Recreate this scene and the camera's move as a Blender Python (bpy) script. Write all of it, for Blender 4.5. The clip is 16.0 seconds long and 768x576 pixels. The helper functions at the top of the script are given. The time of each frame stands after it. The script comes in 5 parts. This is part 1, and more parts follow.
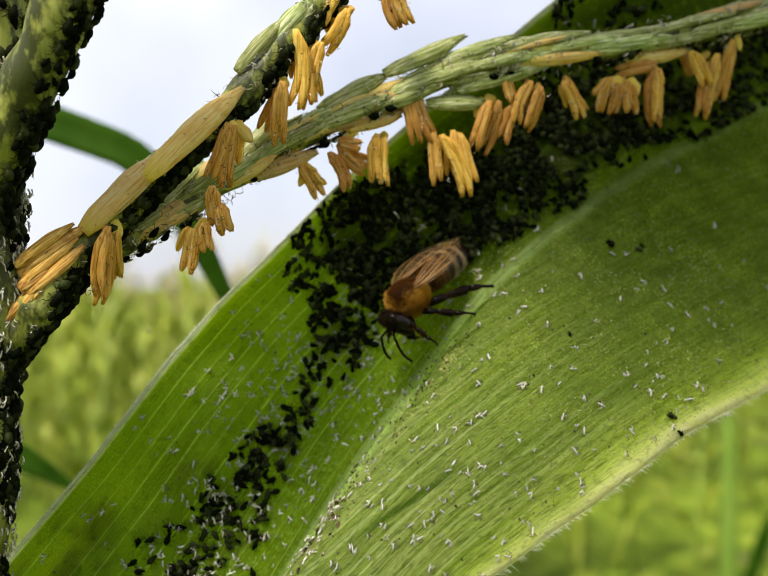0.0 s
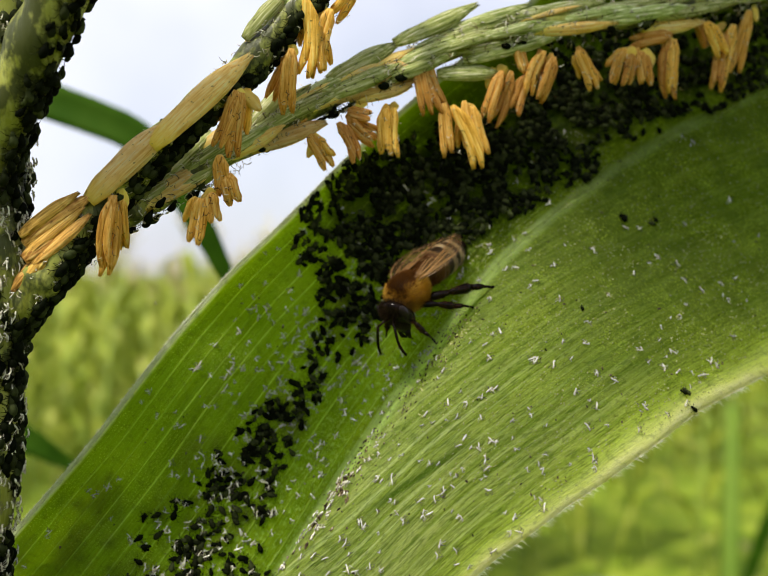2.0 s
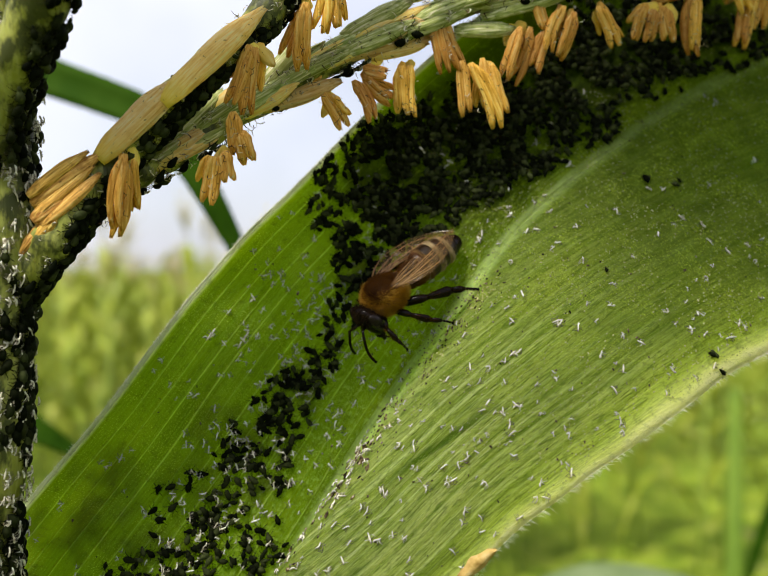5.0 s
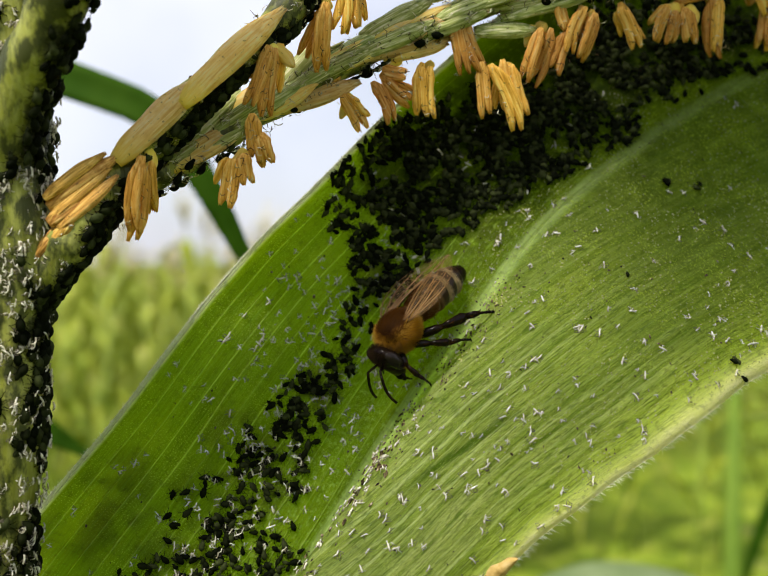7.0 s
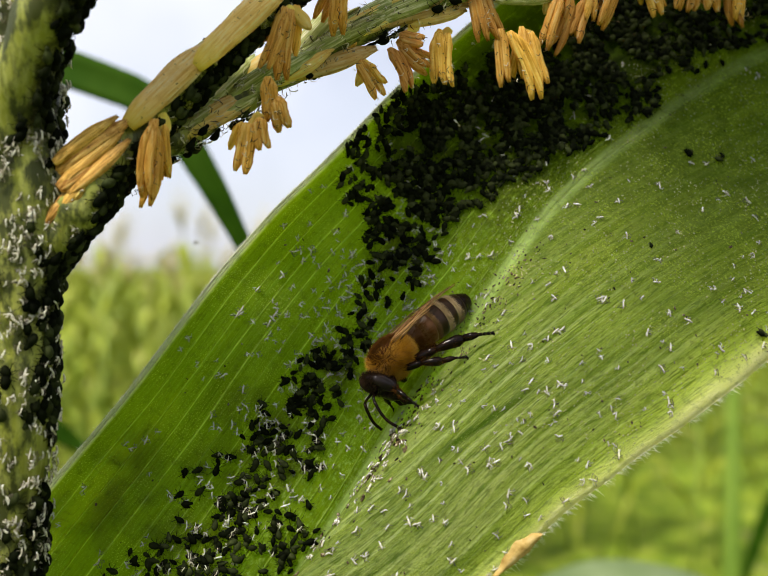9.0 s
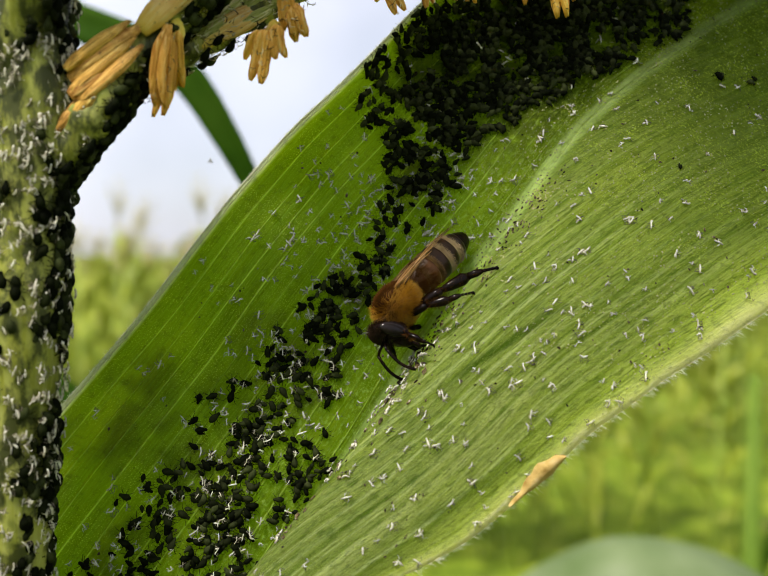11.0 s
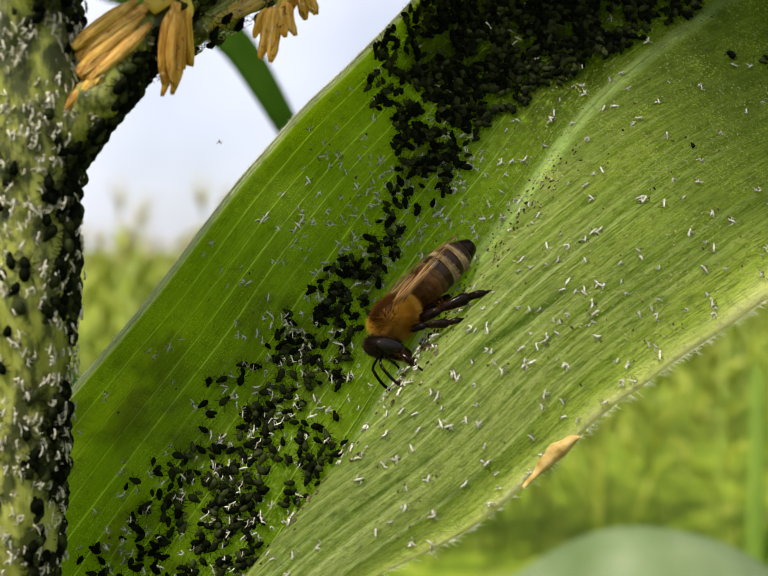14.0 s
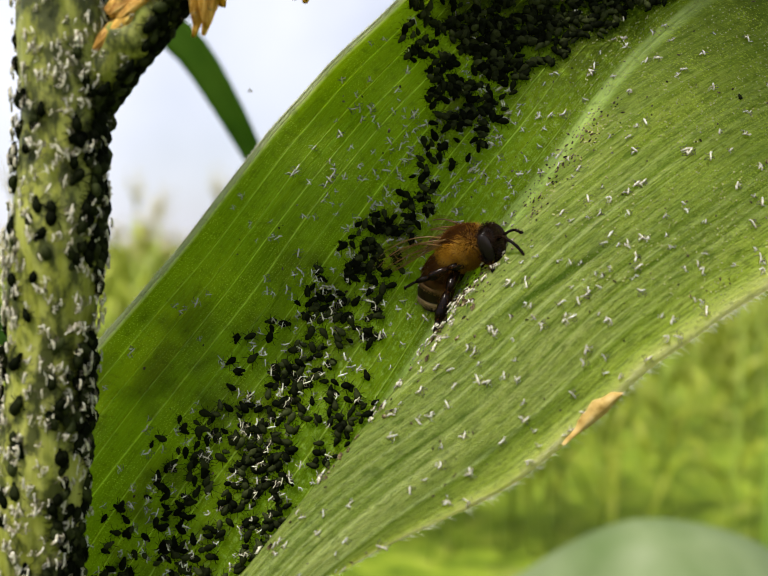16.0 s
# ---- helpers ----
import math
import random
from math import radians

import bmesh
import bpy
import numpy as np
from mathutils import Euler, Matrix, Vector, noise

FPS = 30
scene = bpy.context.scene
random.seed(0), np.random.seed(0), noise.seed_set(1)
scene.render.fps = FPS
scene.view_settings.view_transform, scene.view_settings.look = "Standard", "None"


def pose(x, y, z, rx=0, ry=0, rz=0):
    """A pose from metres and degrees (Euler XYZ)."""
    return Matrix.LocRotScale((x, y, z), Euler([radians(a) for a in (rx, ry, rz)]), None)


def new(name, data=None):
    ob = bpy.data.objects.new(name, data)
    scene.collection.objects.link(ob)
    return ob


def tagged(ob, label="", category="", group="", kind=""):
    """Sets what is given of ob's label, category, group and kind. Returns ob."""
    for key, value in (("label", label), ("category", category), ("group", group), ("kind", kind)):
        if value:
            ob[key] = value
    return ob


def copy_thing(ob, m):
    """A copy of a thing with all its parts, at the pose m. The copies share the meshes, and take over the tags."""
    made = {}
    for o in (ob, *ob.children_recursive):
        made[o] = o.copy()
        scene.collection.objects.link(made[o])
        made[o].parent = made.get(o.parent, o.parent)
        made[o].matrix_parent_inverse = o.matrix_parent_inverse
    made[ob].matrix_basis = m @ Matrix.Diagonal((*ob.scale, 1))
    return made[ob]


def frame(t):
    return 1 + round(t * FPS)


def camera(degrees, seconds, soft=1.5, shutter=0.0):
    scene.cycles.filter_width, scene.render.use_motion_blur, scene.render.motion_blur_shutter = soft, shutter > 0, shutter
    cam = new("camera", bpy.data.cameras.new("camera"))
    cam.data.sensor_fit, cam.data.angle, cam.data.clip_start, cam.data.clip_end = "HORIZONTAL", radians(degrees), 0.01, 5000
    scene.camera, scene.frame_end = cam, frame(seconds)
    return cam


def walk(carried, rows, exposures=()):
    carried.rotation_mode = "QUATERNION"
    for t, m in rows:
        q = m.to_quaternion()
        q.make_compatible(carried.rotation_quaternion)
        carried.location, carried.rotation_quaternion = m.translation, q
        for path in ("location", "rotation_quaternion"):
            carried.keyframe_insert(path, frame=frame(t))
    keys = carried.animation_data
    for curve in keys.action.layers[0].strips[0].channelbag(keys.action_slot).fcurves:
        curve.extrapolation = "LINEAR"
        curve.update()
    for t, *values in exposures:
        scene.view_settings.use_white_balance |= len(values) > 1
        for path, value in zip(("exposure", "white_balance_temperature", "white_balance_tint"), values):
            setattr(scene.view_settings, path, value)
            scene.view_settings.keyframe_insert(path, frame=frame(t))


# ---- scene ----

# Lengths below are in millimetres from the camera's first place, which hangs 1.9 m above the soil.
MM, EYE = 0.001, 1.9
cam = camera(45.1, 16.0, soft=0.5)
cam.data.dof.use_dof = True
cam.data.dof.focus_distance = 0.081
cam.data.dof.aperture_fstop = 33.0
PATH = [
    (0, 0.00, 0.00, 0.00, 0.00, 0.00, 0.00),
    (0.5, -0.63, -0.16, 0.02, 0.28, 0.12, 0.03),
    (1, 0.05, 0.25, -1.89, 0.10, 0.23, 0.37),
    (1.5, -0.30, 0.64, -2.08, 0.16, -0.22, 0.18),
    (2, -0.61, 1.38, -1.38, 0.21, -0.79, -0.16),
    (2.5, -2.67, 2.19, -1.41, 0.06, -0.89, -0.23),
    (3, -0.57, 2.68, -2.82, 0.53, -0.84, 0.34),
    (3.5, -0.90, 2.92, -3.19, 0.62, -0.98, 0.18),
    (4, -2.02, 3.20, -4.25, 0.33, -1.04, 0.36),
    (6.5, -2.74, 4.79, -3.55, 0.06, -1.63, 0.34),
    (7, -4.21, 4.99, -3.35, 0.11, -1.57, 0.14),
    (7.5, -3.27, 5.29, -3.63, 0.22, -1.43, 0.29),
    (8, -3.33, 6.09, -4.56, 0.19, -1.36, 0.44),
    (8.5, -4.85, 6.77, -5.27, -0.07, -1.62, 0.20),
    (9, -6.10, 7.08, -6.34, -0.09, -1.32, 0.27),
    (9.5, -5.43, 7.77, -7.52, 0.48, -1.61, -0.07),
    (12, -6.62, 9.91, -13.91, 1.49, -2.32, 0.10),
    (12.5, -6.70, 10.33, -13.48, 1.77, -2.61, 0.02),
    (13, -7.17, 10.49, -12.96, 1.79, -2.64, 0.04),
    (13.5, -6.43, 10.18, -13.04, 1.59, -2.58, 0.17),
    (14, -6.98, 9.73, -13.45, 1.15, -2.35, 0.34),
    (14.5, -9.67, 9.96, -14.70, 0.91, -1.96, -0.34),
    (15, -10.27, 10.45, -17.40, 0.67, -2.10, -0.37),
    (15.5, -9.51, 11.67, -17.90, 1.40, -2.35, -0.21),
    (16, -8.61, 11.97, -17.05, 2.11, -2.59, -0.12),
]
walk(cam, [(t, pose(x * MM, y * MM, EYE + z * MM, 90 + pitch, roll, yaw)) for t, x, y, z, yaw, pitch, roll in PATH])

# ---- sky and light: a bright, thinly clouded day ----
SUN_HEIGHT, SUN_TURN = 60.0, -143.0
world = bpy.data.worlds.new("sky")
scene.world = world
world.use_nodes = True
wn, wl = world.node_tree.nodes, world.node_tree.links
wn.clear()
sky = wn.new("ShaderNodeTexSky")
sky.sky_type, sky.sun_disc = "NISHITA", False
sky.sun_elevation, sky.sun_rotation = radians(SUN_HEIGHT), radians(SUN_TURN)
sky.air_density, sky.dust_density = 1.0, 2.0
bg = wn.new("ShaderNodeBackground")
bg.inputs[1].default_value = 0.10
veil = wn.new("ShaderNodeMixRGB")
veil.inputs[0].default_value = 0.7
veil.inputs[2].default_value = (10.2, 10.35, 11.7, 1)
cloud = wn.new("ShaderNodeTexNoise")
cloud.inputs["Scale"].default_value, cloud.inputs["Detail"].default_value = 2.2, 4
spread = wn.new("ShaderNodeMapRange")
spread.inputs[1].default_value, spread.inputs[2].default_value = 0.3, 0.65
spread.inputs[3].default_value, spread.inputs[4].default_value = 0.45, 0.95
wl.new(cloud.outputs[0], spread.inputs[0])
wl.new(spread.outputs[0], veil.inputs[0])
wl.new(sky.outputs[0], veil.inputs[1])
wl.new(veil.outputs[0], bg.inputs[0])
wl.new(bg.outputs[0], wn.new("ShaderNodeOutputWorld").inputs[0])
sun = new("sun", bpy.data.lights.new("sun", "SUN"))
sun.data.energy, sun.data.angle, sun.data.color = 5.0, radians(8), (1.0, 0.93, 0.80)
sun.rotation_euler = (radians(90 - SUN_HEIGHT), 0, radians(180 - SUN_TURN))
scene.view_settings.exposure = 0.17


# ---- building blocks ----
def W(x, y, z):
    return Vector((x * MM, y * MM, EYE + z * MM))


class Shape:
    """Vertices and faces gathered in one list, in metres."""

    def __init__(self):
        self.v, self.f, self.tint = [], [], []

    def put(self, verts, faces, m=None, tint=0.0):
        n = len(self.v)
        self.v += [tuple(m @ Vector(p)) for p in verts] if m is not None else [tuple(p) for p in verts]
        self.f += [tuple(i + n for i in f) for f in faces]
        self.tint += [tint] * len(faces)
        return self

    def add(self, other, m=None):
        n = len(self.tint)
        self.put(other.v, other.f, m)
        self.tint[n:] = other.tint
        return self

    def tube(self, path, radii, seg=8, squash=1.0, up=(0, 0, 1), m=None, wob=0.0, tint=0):
        """A tapered tube round a path; squash flattens it along its second axis."""
        pts = [Vector(p) for p in path]
        if not isinstance(radii, (list, tuple, np.ndarray)):
            radii = [radii] * len(pts)
        verts, faces, side = [], [], None
        for i, p in enumerate(pts):
            way = (pts[min(i + 1, len(pts) - 1)] - pts[max(i - 1, 0)]).normalized()
            base = Vector(up) if side is None else side
            side = base - way * base.dot(way)
            if side.length < 1e-9:
                side = way.orthogonal()
            side.normalize()
            other = way.cross(side)
            for k in range(seg):
                a = 2 * math.pi * k / seg
                r = radii[i] * (1 + wob * math.sin(3 * a + i * 0.7))
                verts.append(p + side * (math.cos(a) * r) + other * (math.sin(a) * r * squash))
        for i in range(len(pts) - 1):
            for k in range(seg):
                a, b = i * seg + k, i * seg + (k + 1) % seg
                faces.append((a, b, b + seg, a + seg))
        faces.append(tuple(range(seg - 1, -1, -1)))
        faces.append(tuple(range((len(pts) - 1) * seg, len(pts) * seg)))
        return self.put(verts, faces, m, tint)

    def ball(self, centre, radii, seg=10, rings=7, m=None, tint=0.0):
        c, verts, faces = Vector(centre), [], []
        for i in range(1, rings):
            a = math.pi * i / rings
            for k in range(seg):
                b = 2 * math.pi * k / seg
                verts.append(c + Vector((math.sin(a) * math.cos(b) * radii[0], math.sin(a) * math.sin(b) * radii[1], math.cos(a) * radii[2])))
        for i in range(rings - 2):
            for k in range(seg):
                p, q = i * seg + k, i * seg + (k + 1) % seg
                faces.append((p, p + seg, q + seg, q))
        top, low = len(verts), len(verts) + 1
        verts += [c + Vector((0, 0, radii[2])), c - Vector((0, 0, radii[2]))]
        for k in range(seg):
            q = (k + 1) % seg
            faces += [(top, k, q), (low, (rings - 2) * seg + q, (rings - 2) * seg + k)]
        return self.put(verts, faces, m, tint)

    def mesh(self, name, material, smooth=True):
        me = bpy.data.meshes.new(name)
        me.from_pydata(self.v, [], self.f)
        if smooth:
            me.polygons.foreach_set("use_smooth", [True] * len(me.polygons))
        if isinstance(material, tuple):
            for one in material:
                me.materials.append(one)
            me.polygons.foreach_set("material_index", [int(t) for t in self.tint])
        else:
            me.materials.append(material)
        me.update()
        return me


def thing(name, base, label, category, group="", kind=""):
    ob = new(name)
    ob.empty_display_size = 0.002
    ob.location = base
    return tagged(ob, label, category, group, kind)


def part(name, shape, material, parent, label="", world=True, smooth=True):
    """One mesh under a thing or a part. world: the shape stands in world places and its parents are not turned."""
    ob = new(name, shape.mesh(name, material, smooth))
    ob.parent = parent
    if world:
        base, o = Vector((0, 0, 0)), parent
        while o is not None:
            base += o.location
            o = o.parent
        ob.data.transform(Matrix.Translation(-base))
    return tagged(ob, label)


def lone(name, shape, material, base, label, category, group="", kind="", smooth=True):
    """A thing that is one mesh, with its origin at base."""
    ob = new(name, shape.mesh(name, material, smooth))
    ob.data.transform(Matrix.Translation(-Vector(base)))
    ob.location = base
    return tagged(ob, label, category, group, kind)


def spline(C, u):
    """Catmull-Rom through rows of C, one station per whole u."""
    i = int(min(max(math.floor(u), 0), len(C) - 2))
    f = u - i
    a, b, c = C[i - 1] if i else 2 * C[0] - C[1], C[i], C[i + 1]
    d = C[i + 2] if i + 2 < len(C) else 2 * C[-1] - C[-2]
    return 0.5 * (2 * b + (c - a) * f + (2 * a - 5 * b + 4 * c - d) * f * f + (3 * b - a - 3 * c + d) * f ** 3)


# ---- materials ----
def material(name):
    m = bpy.data.materials.new(name)
    m.use_nodes = True
    m.node_tree.nodes.clear()
    return m


class Nodes:
    """Short hand for building a node tree."""

    def __init__(self, name):
        self.m = material(name)
        self.n, self.l = self.m.node_tree.nodes, self.m.node_tree.links

    def node(self, kind, out=0, **inputs):
        n = self.n.new(kind)
        for key, value in inputs.items():
            self.feed(n, key.replace("_", " "), value)
        return n.outputs[out]

    def feed(self, n, key, value):
        socket = n.inputs[int(key[1:])] if key[0] == "i" and key[1:].isdigit() else n.inputs[key]
        if isinstance(value, bpy.types.NodeSocket):
            self.l.new(value, socket)
        else:
            socket.default_value = value

    def math(self, op, a, b=0.0, c=0.0):
        n = self.n.new("ShaderNodeMath")
        n.operation = op
        for i, value in enumerate((a, b, c)):
            self.feed(n, "i%d" % i, value)
        return n.outputs[0]

    def ramp(self, fac, *stops):
        n = self.n.new("ShaderNodeValToRGB")
        self.l.new(fac, n.inputs[0])
        e = n.color_ramp.elements
        while len(e) < len(stops):
            e.new(0.5)
        for el, (p, c) in zip(e, stops):
            el.position = p
            el.color = (*c, 1) if isinstance(c, tuple) else (c, c, c, 1)
        return n.outputs[0]

    def mix(self, fac, a, b, kind="MIX"):
        n = self.n.new("ShaderNodeMixRGB")
        n.blend_type = kind
        for i, value in enumerate((fac, a, b)):
            if isinstance(value, tuple) and len(value) == 3:
                value = (*value, 1)
            self.feed(n, "i%d" % i, value)
        return n.outputs[0]

    def scaled(self, coords, s, rot=(0, 0, 0)):
        n = self.n.new("ShaderNodeMapping")
        n.inputs["Scale"].default_value = s
        n.inputs["Rotation"].default_value = rot
        self.l.new(coords, n.inputs[0])
        return n.outputs[0]

    def noise(self, coords, scale, detail=3.0, rough=0.55, out=0):
        n = self.n.new("ShaderNodeTexNoise")
        self.l.new(coords, n.inputs["Vector"])
        n.inputs["Scale"].default_value, n.inputs["Detail"].default_value, n.inputs["Roughness"].default_value = scale, detail, rough
        return n.outputs[out]

    def coords(self, which="Object"):
        return self.n.new("ShaderNodeTexCoord").outputs[which]

    def bump(self, height, distance, strength=1.0):
        return self.node("ShaderNodeBump", Height=height, Distance=distance, Strength=strength)

    def done(self, color, rough=0.5, normal=None, metal=0.0, light=0.0, light_color=None, spec=0.5, alpha=None, sheen=0.0):
        p = self.n.new("ShaderNodeBsdfPrincipled")
        self.feed(p, "Base Color", (*color, 1) if isinstance(color, tuple) and len(color) == 3 else color)
        self.feed(p, "Roughness", rough)
        self.feed(p, "Metallic", metal)
        self.feed(p, "Specular IOR Level", spec)
        if sheen:
            self.feed(p, "Sheen Weight", sheen)
        if alpha is not None:
            self.feed(p, "Alpha", alpha)
        if normal is not None:
            self.feed(p, "Normal", normal)
        shader = p.outputs[0]
        if light:
            t = self.n.new("ShaderNodeBsdfTranslucent")
            c = color if light_color is None else light_color
            self.feed(t, "Color", (*c, 1) if isinstance(c, tuple) and len(c) == 3 else c)
            if normal is not None:
                self.feed(t, "Normal", normal)
            s = self.n.new("ShaderNodeMixShader")
            s.inputs[0].default_value = light
            self.l.new(shader, s.inputs[1])
            self.l.new(t.outputs[0], s.inputs[2])
            shader = s.outputs[0]
        self.l.new(shader, self.n.new("ShaderNodeOutputMaterial").inputs[0])
        return self.m


def blade_material():
    """Corn leaf: the map's x is the place across (-1 to 1), its y the way along in centimetres."""
    k = Nodes("corn_blade")
    uv = k.coords("UV")
    sep = k.n.new("ShaderNodeSeparateXYZ")
    k.l.new(uv, sep.inputs[0])
    across, along = sep.outputs[0], sep.outputs[1]
    veins = k.n.new("ShaderNodeUVMap")
    veins.uv_map = "Veins"
    veins = veins.outputs[0]
    wide = k.noise(k.scaled(veins, (5, 0.5, 1)), 1.0, 4)
    fine = k.noise(k.scaled(veins, (150, 0.9, 1)), 1.0, 3)
    finer = k.noise(k.scaled(veins, (330, 9.0, 1)), 1.0, 3)
    grain = k.noise(k.scaled(uv, (60, 30, 1)), 1.0, 4)
    # the stronger veins, about 1.7 mm apart, each a thin pale line
    wobble = k.math("MULTIPLY", k.noise(k.scaled(uv, (6, 0.4, 1)), 1.0, 1), 0.05)
    wave = k.math("FRACT", k.math("MULTIPLY", k.math("ADD", across, wobble), 13.0))
    line = k.math("SUBTRACT", 1.0, k.math("MINIMUM", k.math("MULTIPLY", k.math("ABSOLUTE", k.math("SUBTRACT", wave, 0.5)), 15.0), 1.0))
    line = k.math("POWER", line, 1.6)
    green = k.ramp(wide, (0.25, (0.064, 0.106, 0.001)), (0.5, (0.120, 0.180, 0.002)), (0.75, (0.212, 0.266, 0.008)))
    green = k.mix(k.math("MULTIPLY", k.ramp(fine, (0.42, 0.0), (0.62, 1.0)), 0.5), green, (0.17, 0.26, 0.03))
    # the right half is duller and covered with a pale bloom along its fine veins, thickest lower down
    half = k.ramp(across, (0.0, 0.0), (0.012, 0.0), (0.05, 1.0))
    # this upward fade of the bloom also carries shade on the upper leaf
    low = k.ramp(k.math("MULTIPLY", along, 0.05), (0.46, 1.0), (0.60, 0.12))
    stripe = k.ramp(k.noise(k.scaled(veins, (19, 0.22, 1)), 1.0, 4), (0.40, 0.0), (0.56, 1.0))
    bloom = k.ramp(k.math("ADD", k.math("MULTIPLY", k.math("ADD", fine, finer), 0.3), k.math("MULTIPLY", wide, 0.4)), (0.40, 0.25), (0.58, 1.0))
    bloom = k.math("MULTIPLY", k.math("MULTIPLY", half, bloom), k.math("MULTIPLY", low, k.math("ADD", k.math("MULTIPLY", stripe, 0.70), 0.28)))
    bloom = k.math("MULTIPLY", bloom, k.ramp(k.noise(k.scaled(uv, (4.5, 0.7, 1)), 1.0, 3), (0.34, 0.35), (0.55, 1.0)))
    green = k.mix(bloom, green, (0.335, 0.355, 0.185))
    strength = k.ramp(k.noise(k.scaled(uv, (9, 0.15, 1)), 1.0, 1), (0.3, 0.25), (0.6, 1.0))
    green = k.mix(k.math("MULTIPLY", k.math("MULTIPLY", line, strength), k.math("SUBTRACT", 1.0, k.math("MULTIPLY", half, 0.85))), green, (0.40, 0.50, 0.15))
    # long pale and dark streaks of the right half, over its greyer ground
    green = k.mix(k.math("MULTIPLY", half, 0.34), green, (0.185, 0.198, 0.075))
    long_streak = k.noise(k.scaled(veins, (34, 0.10, 1)), 1.0, 5, 0.65)
    green = k.mix(k.math("MULTIPLY", k.math("MULTIPLY", k.ramp(long_streak, (0.50, 0.0), (0.60, 1.0)), half), k.math("MULTIPLY", low, 0.55)), green, (0.43, 0.46, 0.30))
    green = k.mix(k.math("MULTIPLY", k.math("MULTIPLY", k.ramp(long_streak, (0.38, 1.0), (0.47, 0.0)), half), 0.5), green, (0.060, 0.110, 0.008))
    streak = k.ramp(k.noise(k.scaled(veins, (55, 0.22, 1)), 1.0, 4, 0.6), (0.50, 0.0), (0.62, 1.0))
    green = k.mix(k.math("MULTIPLY", k.math("MULTIPLY", streak, half), 0.42), green, (0.080, 0.135, 0.012))
    # dark green streaks and bands along the right half
    for start, at, slope, wide_by, lo, hi, weight in ((0.30, 9.15, 0.16, 0.030, 8.7, 10.0, 0.95), (0.74, 8.25, 0.17, 0.05, 7.6, 9.1, 0.55), (0.56, 9.6, 0.12, 0.012, 9.2, 10.6, 0.5), (0.42, 7.9, 0.14, 0.013, 7.0, 8.5, 0.6)):
        off = k.math("ABSOLUTE", k.math("SUBTRACT", k.math("SUBTRACT", across, start), k.math("MULTIPLY", k.math("SUBTRACT", along, at), slope)))
        off = k.math("ADD", k.math("DIVIDE", off, wide_by), k.math("MULTIPLY", k.math("SUBTRACT", fine, 0.5), 1.6))
        ends = k.math("MULTIPLY", k.ramp(k.math("SUBTRACT", along, lo), (0.0, 0.0), (0.4, 1.0)), k.ramp(k.math("SUBTRACT", hi, along), (0.0, 0.0), (0.4, 1.0)))
        green = k.mix(k.math("MULTIPLY", k.math("MULTIPLY", k.ramp(off, (0.3, 1.0), (1.0, 0.0)), ends), weight), green, (0.040, 0.082, 0.004))
    # pale scuffs beside the midrib
    scuff = k.ramp(k.noise(k.scaled(uv, (60, 16, 1)), 1.0, 4, 0.7), (0.53, 0.0), (0.62, 1.0))
    scuff = k.math("MULTIPLY", scuff, k.ramp(k.math("MULTIPLY", across, -1.0), (0.0, 1.0), (0.22, 0.7), (0.42, 0.0)))
    green = k.mix(k.math("MULTIPLY", scuff, k.math("SUBTRACT", 0.5, k.math("MULTIPLY", half, 0.5))), green, (0.34, 0.42, 0.17))
    # the pale band over the midrib
    rib = k.math("ABSOLUTE", k.math("ADD", across, k.math("MULTIPLY", k.math("SUBTRACT", fine, 0.5), 0.02)))
    green = k.mix(k.math("MULTIPLY", k.ramp(rib, (0.014, 1.0), (0.038, 0.0)), k.ramp(k.noise(k.scaled(uv, (40, 0.6, 1)), 1.0, 3), (0.3, 0.65), (0.7, 1.0))), green, (0.36, 0.43, 0.22))
    # straw-coloured margin
    rim = k.math("ADD", across, k.math("MULTIPLY", k.math("SUBTRACT", k.noise(k.scaled(uv, (8, 1.5, 1)), 1.0, 3), 0.5), 0.12))
    green = k.mix(k.math("MULTIPLY", k.ramp(rim, (0.70, 0.0), (0.92, 0.7)), k.ramp(fine, (0.35, 0.3), (0.6, 1.0))), green, (0.36, 0.42, 0.07))
    straw = k.math("MULTIPLY", k.ramp(rim, (0.87, 0.0), (0.94, 0.35), (0.98, 1.0)), 0.9)
    green = k.mix(straw, green, (0.86, 0.84, 0.56))
    edge = k.math("MULTIPLY", k.ramp(k.math("MULTIPLY", across, -1.0), (0.972, 0.0), (0.984, 1.0)), 0.9)
    green = k.mix(edge, green, (0.66, 0.70, 0.52))
    # pollen, honeydew and dirt
    dusty = k.ramp(k.noise(k.scaled(uv, (5, 2.5, 1)), 1.0, 2), (0.38, 0.25), (0.62, 1.0))
    speck = k.ramp(k.noise(k.scaled(uv, (190, 85, 1)), 1.0, 3, 0.5), (0.57, 0.0), (0.64, 1.0))
    green = k.mix(k.math("MULTIPLY", k.math("MULTIPLY", speck, dusty), 0.65), green, (0.42, 0.46, 0.13))
    soil = k.ramp(k.noise(k.scaled(uv, (30, 14, 1)), 1.0, 5, 0.7), (0.52, 0.0), (0.70, 1.0))
    green = k.mix(k.math("MULTIPLY", soil, 0.5), green, (0.030, 0.040, 0.008))
    dash = k.ramp(k.noise(k.scaled(veins, (105, 6, 1)), 1.0, 4, 0.65), (0.52, 0.0), (0.60, 1.0))
